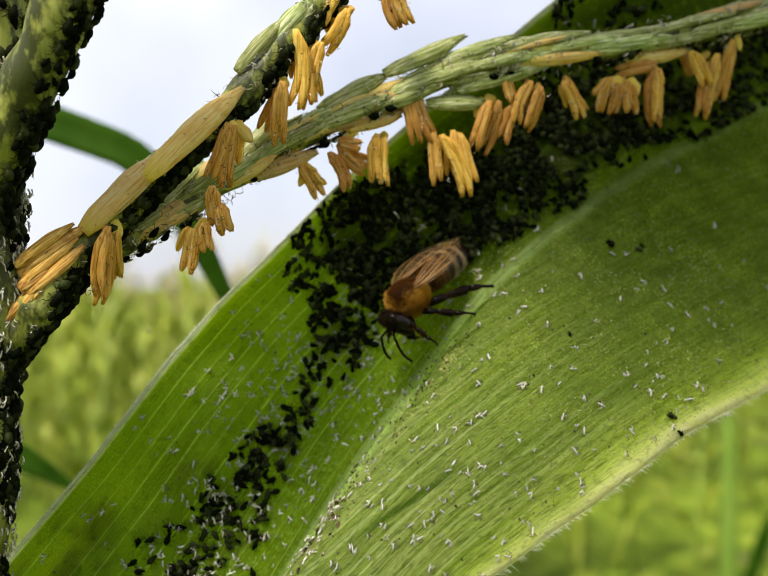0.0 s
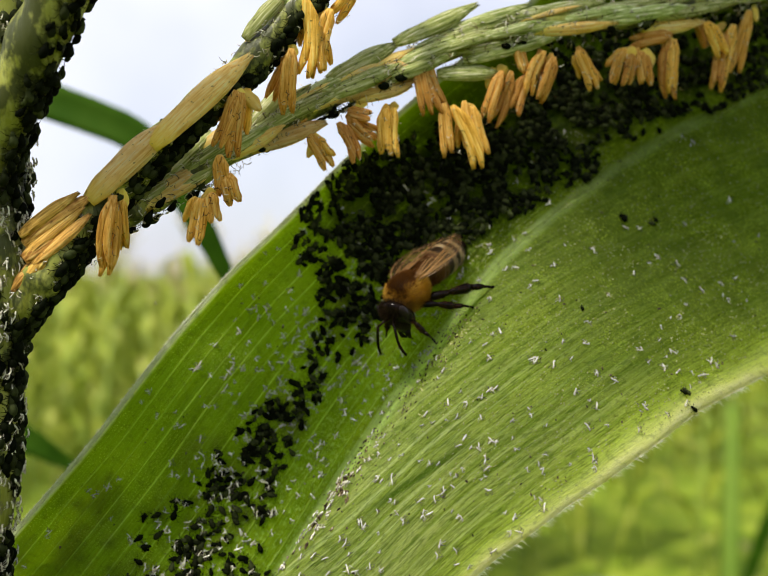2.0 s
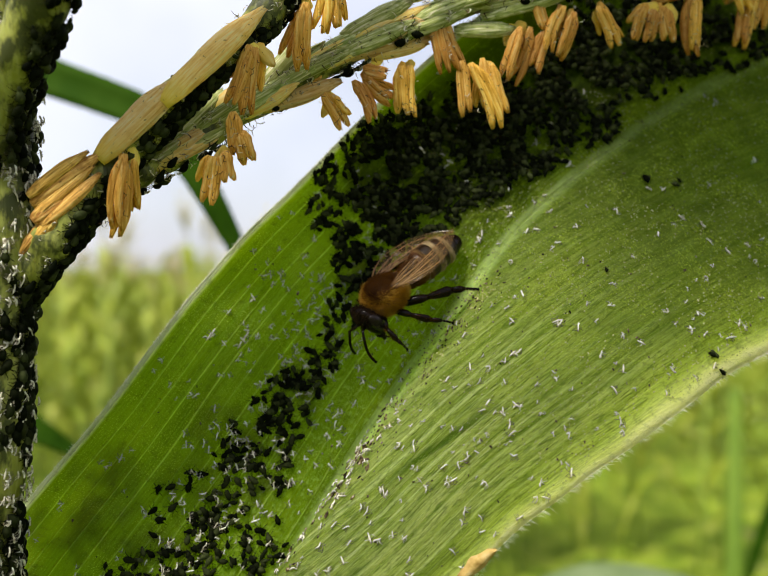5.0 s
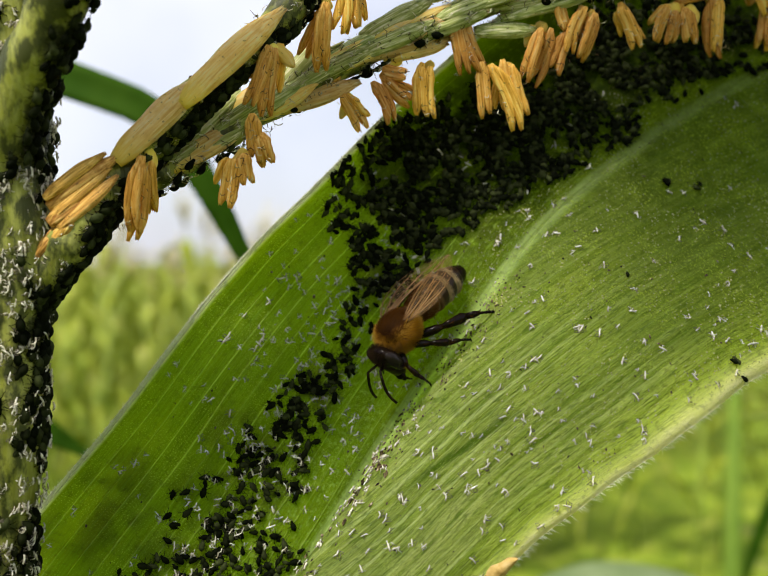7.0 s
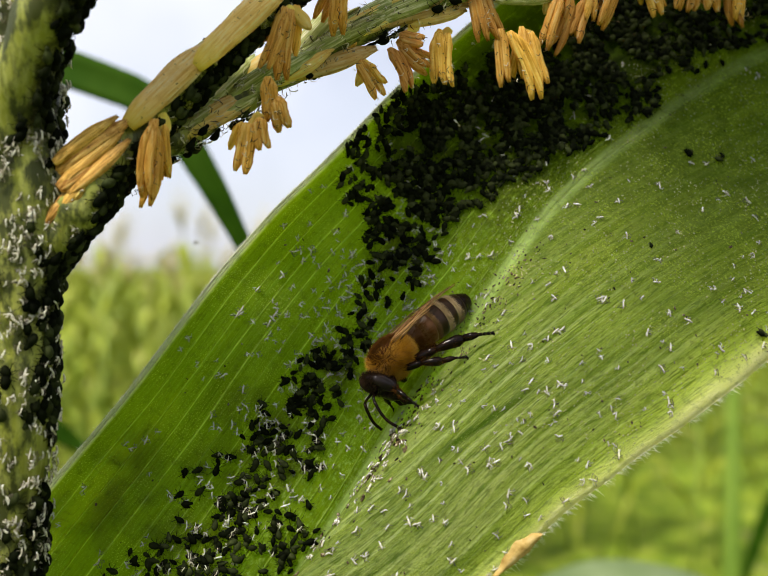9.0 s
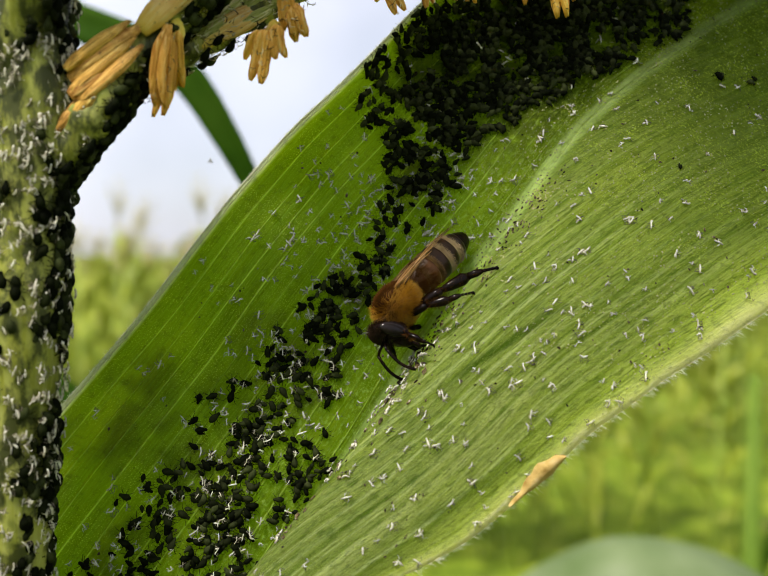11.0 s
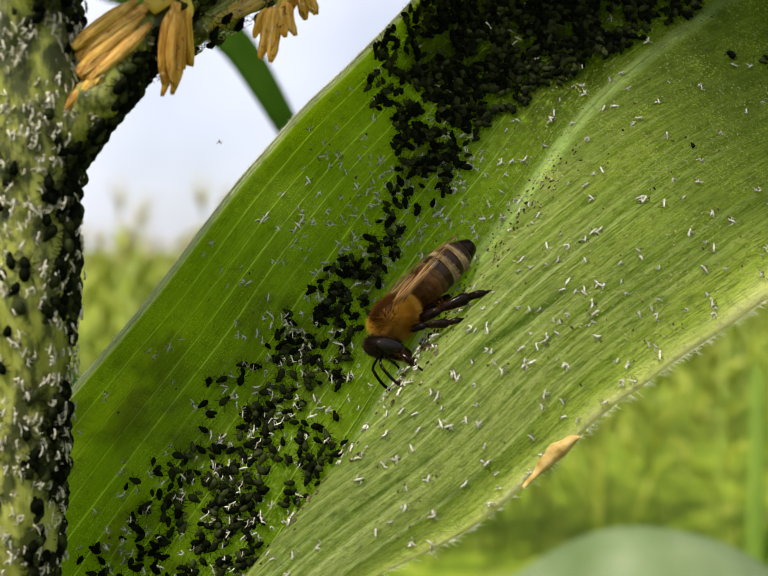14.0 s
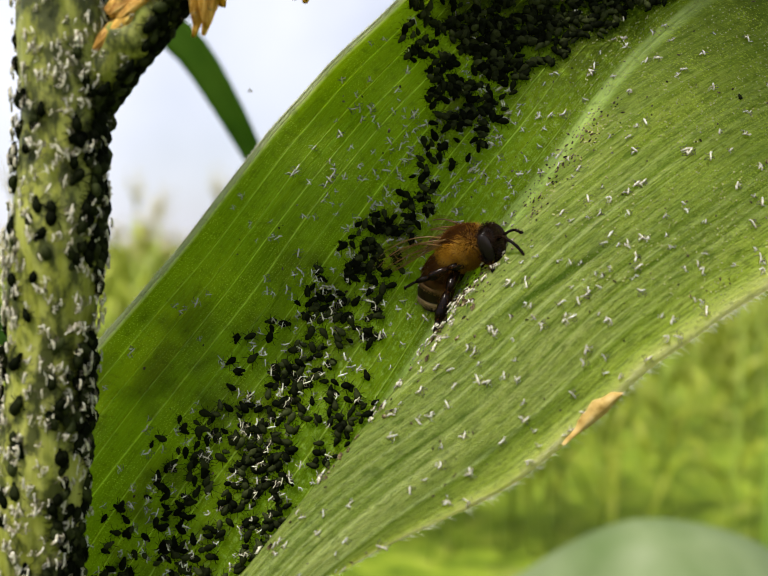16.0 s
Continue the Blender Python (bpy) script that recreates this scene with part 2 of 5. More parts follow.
    green = k.mix(k.math("MULTIPLY", k.math("MULTIPLY", k.math("MULTIPLY", dash, 0.58), k.ramp(rim, (0.86, 1.0), (0.95, 0.1))), k.math("ADD", k.math("MULTIPLY", half, 0.7), 0.3)), green, (0.045, 0.085, 0.012))
    # sooty honeydew round the thickest colonies, deepened to paint in the shade below the tassel
    sooty_shade = k.math("MULTIPLY", k.ramp(k.math("MULTIPLY", across, -1.0), (0.0, 0.0), (0.16, 1.0), (0.85, 1.0), (0.97, 0.0)), k.ramp(k.math("MULTIPLY", along, 0.05), (0.51, 0.0), (0.58, 1.0)))
    sooty_shade = k.math("MULTIPLY", sooty_shade, k.ramp(k.noise(k.scaled(uv, (26, 11, 1)), 1.0, 5, 0.65), (0.36, 0.0), (0.50, 1.0)))
    green = k.mix(k.math("MULTIPLY", sooty_shade, 0.92), green, (0.007, 0.013, 0.002))
    # the upper leaf's shade, put into the colour as a patchy dark gradient
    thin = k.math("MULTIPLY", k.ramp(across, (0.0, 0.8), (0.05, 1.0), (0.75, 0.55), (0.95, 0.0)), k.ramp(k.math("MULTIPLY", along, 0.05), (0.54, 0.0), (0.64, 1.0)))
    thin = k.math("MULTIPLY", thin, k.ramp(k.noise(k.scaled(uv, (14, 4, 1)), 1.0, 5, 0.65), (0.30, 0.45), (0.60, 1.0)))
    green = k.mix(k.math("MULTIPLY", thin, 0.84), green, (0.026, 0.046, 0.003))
    fleck = k.ramp(k.noise(k.scaled(uv, (100, 44, 1)), 1.0, 4, 0.65), (0.55, 0.0), (0.61, 1.0))
    fleck = k.math("MULTIPLY", k.math("MULTIPLY", fleck, dusty), k.math("MULTIPLY", k.ramp(k.math("MULTIPLY", along, 0.05), (0.50, 0.0), (0.58, 1.0)), k.ramp(k.math("ADD", across, 0.3), (0.0, 0.0), (0.25, 1.0))))
    green = k.mix(k.math("MULTIPLY", fleck, 0.7), green, (0.32, 0.38, 0.05))
    height = k.math("ADD", k.math("MULTIPLY", k.math("ADD", fine, finer), 0.45), k.math("ADD", k.math("MULTIPLY", k.math("MULTIPLY", line, k.math("SUBTRACT", 1.0, half)), 0.5), k.math("MULTIPLY", grain, 0.4)))
    rough = k.ramp(grain, (0.3, 0.38), (0.7, 0.62))
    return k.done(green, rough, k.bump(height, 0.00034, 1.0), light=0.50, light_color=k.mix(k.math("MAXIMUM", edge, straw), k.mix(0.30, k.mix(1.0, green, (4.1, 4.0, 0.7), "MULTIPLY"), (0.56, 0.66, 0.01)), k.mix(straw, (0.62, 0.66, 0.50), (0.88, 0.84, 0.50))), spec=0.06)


def plain(name, colours, scale, rough=0.5, bump=0.0, stretch=(1, 1, 1), through_light=0.0, spec=0.5, vary=0.0, sheen=0.0):
    """Two or three colours mixed by noise, with a little relief; vary shifts the value from object to object."""
    k = Nodes(name)
    co = k.scaled(k.coords(), stretch)
    n = k.noise(co, scale, 4)
    steps = [(0.3 + 0.4 * i / max(len(colours) - 1, 1), c) for i, c in enumerate(colours)]
    col = k.ramp(n, *steps)
    if vary:
        info = k.n.new("ShaderNodeObjectInfo")
        hs = k.n.new("ShaderNodeHueSaturation")
        k.l.new(col, hs.inputs["Color"])
        k.l.new(k.math("ADD", k.math("MULTIPLY", info.outputs["Random"], 2 * vary), 1 - vary), hs.inputs["Value"])
        col = hs.outputs[0]
    nrm = k.bump(k.noise(co, scale * 2.5, 3), bump, 0.8) if bump else None
    return k.done(col, rough, nrm, light=through_light, spec=spec, sheen=sheen)


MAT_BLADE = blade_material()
MAT_RIB = plain("midrib", [(0.30, 0.40, 0.16), (0.46, 0.54, 0.30)], 900, 0.5, 0.00005, (1, 1, 0.35), through_light=0.25)
MAT_HAIR = plain("pale_hair", [(0.75, 0.76, 0.62), (0.85, 0.85, 0.75)], 500, 0.5, through_light=0.4)


def stem_material():
    """Pale yellow-green ribbed stem, sooty in clouded patches where the aphids feed."""
    k = Nodes("tassel_stem")
    co = k.coords()
    rib = k.noise(k.scaled(co, (1, 1, 0.06)), 2600, 3)
    col = k.ramp(k.noise(k.scaled(co, (1, 1, 0.4)), 260, 4), (0.3, (0.15, 0.165, 0.015)), (0.5, (0.28, 0.30, 0.04)), (0.7, (0.42, 0.43, 0.10)))
    col = k.mix(k.ramp(rib, (0.4, 0.0), (0.65, 0.3)), col, (0.50, 0.52, 0.20))
    soot = k.ramp(k.noise(k.scaled(co, (1, 1, 0.5)), 520, 5, 0.62), (0.45, 0.0), (0.56, 0.9))
    col = k.mix(soot, col, (0.030, 0.038, 0.010))
    return k.done(col, 0.45, k.bump(k.math("ADD", rib, k.noise(co, 900, 3)), 0.00010, 0.8), light=0.12, spec=0.3)


MAT_STEM = stem_material()


def striped(name, dark, mid, pale, light, base_tint=None):
    """Ribbed plant tissue: streaks along the piece's own z axis, blotches, and fine relief."""
    k = Nodes(name)
    co = k.coords()
    streak = k.noise(k.scaled(co, (1, 1, 0.05)), 5200, 3)
    blotch = k.noise(co, 650, 4, 0.6)
    col = k.ramp(streak, (0.32, dark), (0.5, mid), (0.68, pale))
    col = k.mix(k.ramp(blotch, (0.45, 0.0), (0.75, 0.7)), col, dark)
    if base_tint:
        sep = k.n.new("ShaderNodeSeparateXYZ")
        k.l.new(co, sep.inputs[0])
        col = k.mix(k.ramp(k.math("MULTIPLY", sep.outputs[2], 200.0), (0.0, 0.9), (0.6, 0.0)), col, base_tint)
    info = k.n.new("ShaderNodeObjectInfo")
    hs = k.n.new("ShaderNodeHueSaturation")
    k.l.new(col, hs.inputs["Color"])
    k.l.new(k.math("ADD", k.math("MULTIPLY", info.outputs["Random"], 0.4), 0.8), hs.inputs["Value"])
    k.l.new(k.math("ADD", k.math("MULTIPLY", info.outputs["Random"], 0.03), 0.485), hs.inputs["Hue"])
    speck = k.ramp(k.noise(co, 3800, 2, 0.4), (0.69, 0.0), (0.74, 0.7))
    return k.done(k.mix(speck, hs.outputs[0], (0.05, 0.035, 0.012)), 0.5, k.bump(streak, 0.00010, 0.9), light=light, spec=0.2)


MAT_GLUME = striped("green_glume", (0.16, 0.22, 0.04), (0.42, 0.47, 0.15), (0.86, 0.84, 0.58), 0.22)
MAT_STRAW = striped("straw_glume", (0.74, 0.47, 0.12), (0.94, 0.72, 0.27), (0.97, 0.87, 0.50), 0.46, (0.92, 0.74, 0.12))
MAT_RUST = striped("rusty_glume", (0.26, 0.11, 0.02), (0.66, 0.35, 0.08), (0.86, 0.60, 0.20), 0.25)
MAT_ANTHER = striped("anther", (0.50, 0.23, 0.03), (0.84, 0.48, 0.09), (0.93, 0.68, 0.23), 0.38)


def aphid_material():
    """Dull green-black skin, from animal to animal greener or blacker."""
    k = Nodes("aphid")
    n = k.noise(k.coords(), 1600, 4)
    one = k.math("FRACT", k.math("ADD", k.node("ShaderNodeNewGeometry", "Random Per Island"), k.node("ShaderNodeObjectInfo", "Random")))
    col = k.mix(k.math("POWER", one, 3.2), k.ramp(n, (0.3, (0.0010, 0.0014, 0.0004)), (0.7, (0.004, 0.006, 0.0016))), k.ramp(n, (0.3, (0.020, 0.026, 0.008)), (0.7, (0.056, 0.068, 0.024))))
    return k.done(col, 0.75, k.bump(n, 0.00006, 1.0), spec=0.03)


MAT_APHID = aphid_material()


def thread_material():
    """Dry shreds, from piece to piece black-brown, straw or nearly white."""
    k = Nodes("thread")
    one = k.node("ShaderNodeNewGeometry", "Random Per Island")
    return k.done(k.ramp(one, (0.0, (0.012, 0.008, 0.004)), (0.45, (0.06, 0.035, 0.012)), (0.60, (0.42, 0.32, 0.15)), (1.0, (0.80, 0.76, 0.62))), 0.65, spec=0.2)


MAT_THREAD = thread_material()
MAT_HUSK = plain("shed_skin", [(0.20, 0.165, 0.10), (0.55, 0.52, 0.42), (0.84, 0.82, 0.74)], 2600, 0.7, through_light=0.06, vary=0.15)
MAT_HUSK_LIMB = plain("shed_limb", [(0.05, 0.045, 0.03), (0.20, 0.17, 0.12)], 2600, 0.8)
MAT_POLLEN = plain("pollen", [(0.34, 0.35, 0.10), (0.56, 0.55, 0.22)], 700, 0.85, spec=0.1)
MAT_CRUMB = plain("crumb", [(0.008, 0.007, 0.004), (0.035, 0.024, 0.012), (0.16, 0.12, 0.06), (0.50, 0.46, 0.34)], 1500, 0.85, spec=0.1)
MAT_FLAKE = plain("withered_rim", [(0.26, 0.16, 0.04), (0.46, 0.32, 0.11), (0.58, 0.45, 0.22)], 900, 0.8, 0.0001, (1, 1, 1), through_light=0.05, spec=0.05)

# ---- the corn leaf ----
MID = np.array([(-47, 85, -98), (-27, 88, -56), (-9.3, 92.3, -28), (-2.1, 93.3, -17), (4, 94.2, -8.7), (11.2, 96.8, 0.4),
                (22.2, 100.8, 9), (36, 105.5, 17), (60, 113, 27), (95, 128, 28), (132, 146, 12)], float)
FAR = np.array([(-60, 80, -86), (-48, 84, -44), (-27.5, 90, -15.4), (-18.8, 92.3, -4), (-11.2, 94.2, 3.9), (-3, 96, 12.2),
                (9.5, 99, 23.3), (24, 103, 35), (50, 110, 46), (93, 126, 41), (133, 147, 13)], float)
NEAR = np.array([(-38, 75, -80), (-22, 77.5, -47.5), (-0.5, 80.4, -34), (10, 82.2, -25.5), (19, 85, -20.2), (29.5, 90.2, -14.5),
                 (42, 96, -9.5), (57, 102, -4), (82, 110, 2), (110, 125, 10), (133, 145, 11)], float)
SAG = np.array([0.5, 0.5, 1.6, 2.9, 3, 3, 3, 2.5, 2, 1, 0])
ARCH = np.array([5.0, 5.4, 6.8, 6.1, 4.9, 4.2, 0.9, 0.3, 0, 0, 0])
LIP = np.array([3.5, 3.7, 1.4, 0, 0, 0, 0, 0, 0, 0, 0])


def leaf_mm(u, v):
    """A place on the blade: u along its stations, v from the far margin (-1) over the midrib to the near margin (1)."""
    m, w = spline(MID, u), abs(v)
    if v < 0:
        p, y = m + (spline(FAR, u) - m) * w, spline(SAG, u) * 5.4 * w * (1 - w) * (0.4 + 0.6 * w)
    else:
        p, y = m + (spline(NEAR, u) - m) * w, -spline(ARCH, u) * (1 - math.exp(-w / (0.04 + 0.08 * min(1.0, max(0.0, u - 2.4) / 1.6)))) * (1 - w * w)
        roll_over = max(0.0, spline(LIP, u)) * (w / 0.12) * math.exp(1 - w / 0.12)
        p = p + np.array((-0.8, 0, 0.6)) * roll_over
    ripple = 0.22 * w * w * math.sin(u * 5.1 + v) + 0.12 * math.sin(u * 9 + v * 7) * w
    return np.array((p[0], p[1] + y + ripple, p[2]))


def leaf_frame(u, v):
    """Place (m), normal towards the light, and the direction along the blade."""
    e = 0.01
    p = leaf_mm(u, v)
    a = Vector(leaf_mm(u + e, v) - leaf_mm(u - e, v)).normalized()
    b = Vector(leaf_mm(u, min(v + e, 1)) - leaf_mm(u, max(v - e, -1))).normalized()
    n = a.cross(b).normalized()
    if n.y > 0:
        n = -n
    return W(*p), n, a


def build_leaf():
    leaf = thing("corn_leaf", W(*MID[0]), "arching green corn leaf speckled with shed aphid skins", "leaf")
    us = np.concatenate([np.arange(0, 1, 0.05), np.arange(1, 8, 0.025), np.arange(8, 10.001, 0.05)])
    w = np.linspace(0, 1, 31) ** 1.5
    vs = np.concatenate([-w[:0:-1], w])
    nu, nv = len(us), len(vs)
    top = np.array([[leaf_mm(u, v) for v in vs] for u in us])
    du, dv = np.gradient(top, axis=0), np.gradient(top, axis=1)
    nrm = np.cross(du, dv)
    nrm /= np.linalg.norm(nrm, axis=2, keepdims=True) + 1e-12
    if nrm[nu // 2, 10, 1] > 0:
        nrm = -nrm
    thick = 0.16 + 0.5 * np.exp(-(vs / 0.06) ** 2)
    low = top - nrm * thick[None, :, None]
    along = np.concatenate([[0], np.cumsum(np.linalg.norm(np.diff(spline_rows(us), axis=0), axis=1))]) / 10
    s = Shape()
    both = np.concatenate([top.reshape(-1, 3), low.reshape(-1, 3)])
    faces, off = [], nu * nv
    for i in range(nu - 1):
        for j in range(nv - 1):
            a = i * nv + j
            faces.append((a, a + 1, a + nv + 1, a + nv))
            faces.append((off + a, off + a + nv, off + a + nv + 1, off + a + 1))
    for i in range(nu - 1):
        a = i * nv
        faces.append((a, a + nv, off + a + nv, off + a))
        a += nv - 1
        faces.append((a, off + a, off + a + nv, a + nv))
    s.put([W(*p) for p in both], faces)
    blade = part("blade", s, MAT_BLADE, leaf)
    me = blade.data
    uvl = me.uv_layers.new(name="UVMap")
    idx = np.zeros(len(me.loops), dtype=np.int32)
    me.loops.foreach_get("vertex_index", idx)
    idx %= off
    uvs = np.stack([vs[idx % nv], along[idx // nv]], 1).astype(np.float32)
    uvl.data.foreach_set("uv", uvs.ravel())
    # a second map for the veins: on the near half they run beside the margin and leave the midrib one by one
    wide = np.array([np.linalg.norm(spline(NEAR, u) - spline(MID, u)) for u in us])
    vein = np.where(vs[None, :] > 0, 1 - (1 - vs[None, :]) * wide[:, None] / 22.0, vs[None, :] * np.ones((nu, 1)))
    vein_map = me.uv_layers.new(name="Veins")
    vein_map.data.foreach_set("uv", np.stack([vein[idx // nv, idx % nv], along[idx // nv]], 1).astype(np.float32).ravel())
    # the pale rib in the fold
    rib = Shape()
    path, radii = [], []
    for u in np.arange(0.3, 9.6, 0.05):
        p, n, a = leaf_frame(u, 0.0)
        path.append(p + Vector((0, 1.0, 0)) * MM)
        radii.append((1.05 - 0.06 * u) * MM)
    rib.tube(path, radii, 10, 1.0)
    part("midrib", rib, MAT_RIB, leaf, "pale green midrib")
    # fine bristles along both margins
    rnd = random.Random(4)
    for side, count in ((-1, 3200), (1, 720)):
        h = Shape()
        for _ in range(count):
            u = rnd.uniform(1.0, 7.8)
            p, n, a = leaf_frame(u, side * 0.995)
            q, _, _ = leaf_frame(u, side * 0.9)
            outw = (p - q).normalized()
            d = (outw * rnd.uniform(0.4, 1.0) + a * rnd.uniform(-0.2, 0.9) + n * rnd.uniform(-0.4, 0.5)).normalized()
            ln = rnd.uniform(0.25, 0.75) * MM * (1.25 if side > 0 else 0.65)
            bend = Vector((rnd.uniform(-1, 1), rnd.uniform(-1, 1), -0.6)) * 0.15 * ln
            h.tube([p, p + d * ln * 0.5 + bend * 0.4, p + d * ln + bend], [0.022 * MM, 0.016 * MM, 0.004 * MM], 3)
        tagged(part("bristles", h, MAT_HAIR, leaf, "short white marginal hairs"), kind="stuff")
    return leaf


def spline_rows(us):
    return np.array([spline(MID, u) for u in us])


build_leaf()

# ---- the tassel ----
STEM = [(-33.6, 82.0, 50), (-34.2, 81.8, 30), (-34.9, 81.6, 12), (-35.2, 81.5, -4), (-35.9, 81.4, -16), (-37.1, 81.5, -30), (-38.6, 81.8, -48), (-41, 83, -100)]
BOUGH_1 = [(-35.7, 81.6, -8.5), (-33.8, 81.3, -5.9), (-31.5, 81.0, -3.3), (-29.3, 81.0, -0.7), (-27.5, 81.6, 2.1), (-23.2, 82.6, 7.3), (-19.0, 83.4, 11.8), (-13.6, 84.8, 17.1), (-9.4, 87.0, 22.7), (-4.9, 88.8, 28.5), (0.8, 90.8, 35.4), (8, 93, 46)]
BOUGH_3 = [(-36.2, 80.5, 0), (-34.0, 78.8, 8), (-30.7, 76.9, 14), (-27.3, 75.2, 20), (-23.2, 73.6, 28), (-18, 71.5, 42)]
BOUGH_2 = [(-25.6, 83.2, 3.4), (-23.6, 84.2, 4.4), (-20.6, 85.8, 6.5), (-15.6, 88.3, 10.0), (-8.8, 90.7, 14.6), (-1.7, 92.8, 18.1), (5.8, 94.8, 21.5), (13.5, 95.7, 23.5), (24.2, 98.1, 25.6), (35.8, 101.5, 28.6), (45.4, 105.0, 31.6), (60, 110, 35)]


def curve_points(ctrl, step):
    c = np.array(ctrl, float)
    return [spline(c, u) for u in np.arange(0, len(c) - 1 + 1e-6, step)]


def build_tassel():
    t = thing("corn_tassel", W(-41, 83, -100), "flowering corn tassel with straw-yellow spikelets, crowded with aphids", "tassel")
    s = Shape()
    pts = curve_points(STEM, 0.1)
    rad = [3.3 + 0.25 * math.sin(i * 0.5) + (0.5 if p[2] < -60 else 0) for i, p in enumerate(pts)]
    s.tube([W(*p) for p in pts], [r * MM for r in rad], 28, wob=0.03, up=(1, 0, 0))
    part("stem", s, MAT_STEM, t, "pale green tassel stem")
    for ctrl, r0, r1 in ((BOUGH_1, 2.0, 1.15), (BOUGH_2, 1.35, 1.0), (BOUGH_3, 2.0, 2.5)):
        s = Shape()
        pts = curve_points(ctrl, 0.1)
        n = len(pts) - 1
        s.tube([W(*p) for p in pts], [(r0 + (r1 - r0) * i / n + 0.12 * math.sin(i * 0.8)) * min(1.0, 0.75 + 0.045 * i) * MM for i in range(n + 1)], 14, wob=0.06)
        part("branch", s, MAT_STEM, t)
    return t


tassel = build_tassel()

# spikelets: base and tip in millimetres
SPIKES_LOW = [
    (-31.5, 79.2, 1.2, -26.4, 79.4, 4.9),
    (-31.4, 79.0, -0.1, -28.0, 79.2, 2.5),
    (-26.1, 79.6, 4.9, -19.6, 81.0, 11.6),
    (-20.9, 80.3, 9.6, -13.6, 82.4, 17.1),
    (-10.7, 85.4, 22.4, -7.2, 86.4, 26.7),
    (-13.4, 83.6, 19.7, -10.0, 85.4, 24.2),
    (-8.3, 86.0, 24.8, -3.8, 88.2, 30.1)]
SPIKES_MID = [
    (-22.8, 83.2, 4.6, -16.8, 86.8, 9.2), (-21.7, 83.9, 6.5, -17.5, 86.5, 11.3), (-18.1, 86.2, 9.9, -13.3, 88.2, 13.4),
    (-14.1, 87.8, 11.9, -10.0, 89.3, 16.8), (-14.1, 87.8, 10.4, -7.8, 90.0, 12.9), (-8.5, 89.8, 15.1, 0.8, 92.5, 17.8),
    (-6.4, 90.5, 17.4, -0.2, 92.2, 21.2), (-10.6, 89.1, 14.1, -4.5, 91.0, 18.0), (-4.1, 91.2, 15.8, 1.3, 92.6, 17.3)]
SPIKES_HIGH = [
    (0.0, 92.3, 21.5, 7.0, 93.9, 25.2), (5.4, 93.7, 23.0, 12.5, 94.6, 25.6), (3.1, 93.1, 21.4, 15.6, 95.0, 25.3),
    (7.0, 93.9, 20.2, 15.6, 95.0, 22.9), (4.3, 93.4, 18.7, 9.7, 94.3, 19.1), (16.4, 95.1, 23.7, 25.7, 97.6, 25.2),
    (20.2, 96.1, 25.8, 31.9, 99.4, 26.8), (25.7, 97.6, 24.4, 31.9, 99.4, 25.6), (30.6, 99.0, 27.1, 36.5, 100.8, 28.5),
    (34.7, 100.2, 29.1, 42.5, 103.0, 31.7), (36.0, 100.6, 28.1, 44.9, 104.0, 31.3), (10.8, 94.4, 23.9, 20.2, 96.1, 26.4)]
PODS_LOW = [
    (-24.2, 80.3, 5.4, -25.3, 80.7, -1.0), (-23.9, 80.3, 5.4, -24.7, 80.7, -0.5), (-13.9, 82.6, 14.8, -15.1, 83.0, 10.0),
    (-13.4, 82.7, 14.6, -14.3, 83.1, 9.2), (-16.9, 81.8, 5.3, -17.5, 82.2, 1.7), (-15.9, 82.0, 5.8, -15.8, 82.4, 3.3),
    (-14.6, 82.4, 7.5, -14.4, 82.8, 5.0), (-15.3, 82.2, 9.1, -15.0, 82.6, 5.6), (-9.3, 85.2, 19.1, -9.7, 85.6, 13.7),
    (-8.2, 85.7, 24.0, -8.4, 86.1, 17.0), (-7.5, 86.1, 22.5, -7.3, 86.5, 17.5), (-5.9, 86.7, 23.1, -6.6, 87.1, 19.1),
    (-3.4, 87.6, 26.4, -5.2, 88.0, 22.3), (-4.3, 87.3, 27.9, -6.0, 87.7, 25.2), (0.3, 88.9, 28.6, 1.3, 89.3, 25.2), (1.3, 89.2, 29.0, 2.0, 89.6, 25.8)]
PODS_MID = [
    (-8.3, 90.1, 13.7, -11.7, 90.5, 13.8), (-8.2, 90.1, 12.1, -6.2, 90.5, 8.6), (-7.4, 90.4, 11.9, -6.7, 90.8, 9.8),
    (-5.4, 91.0, 13.4, -3.7, 91.4, 9.8), (-4.5, 91.2, 13.9, -2.1, 91.6, 11.5), (-4.5, 91.2, 14.6, -2.2, 91.6, 14.1),
    (-0.9, 92.2, 15.0, -0.6, 92.6, 10.3), (0.0, 92.5, 15.1, 0.3, 92.9, 10.5), (2.0, 93.0, 20.8, 3.5, 93.4, 15.2),
    (3.0, 93.3, 20.7, 4.8, 93.7, 15.5), (5.0, 93.8, 15.8, 5.2, 94.2, 10.6), (5.8, 94.0, 15.6, 8.2, 94.4, 9.9),
    (7.0, 94.2, 16.1, 7.6, 94.6, 10.9), (7.8, 94.2, 15.6, 8.6, 94.6, 10.2)]
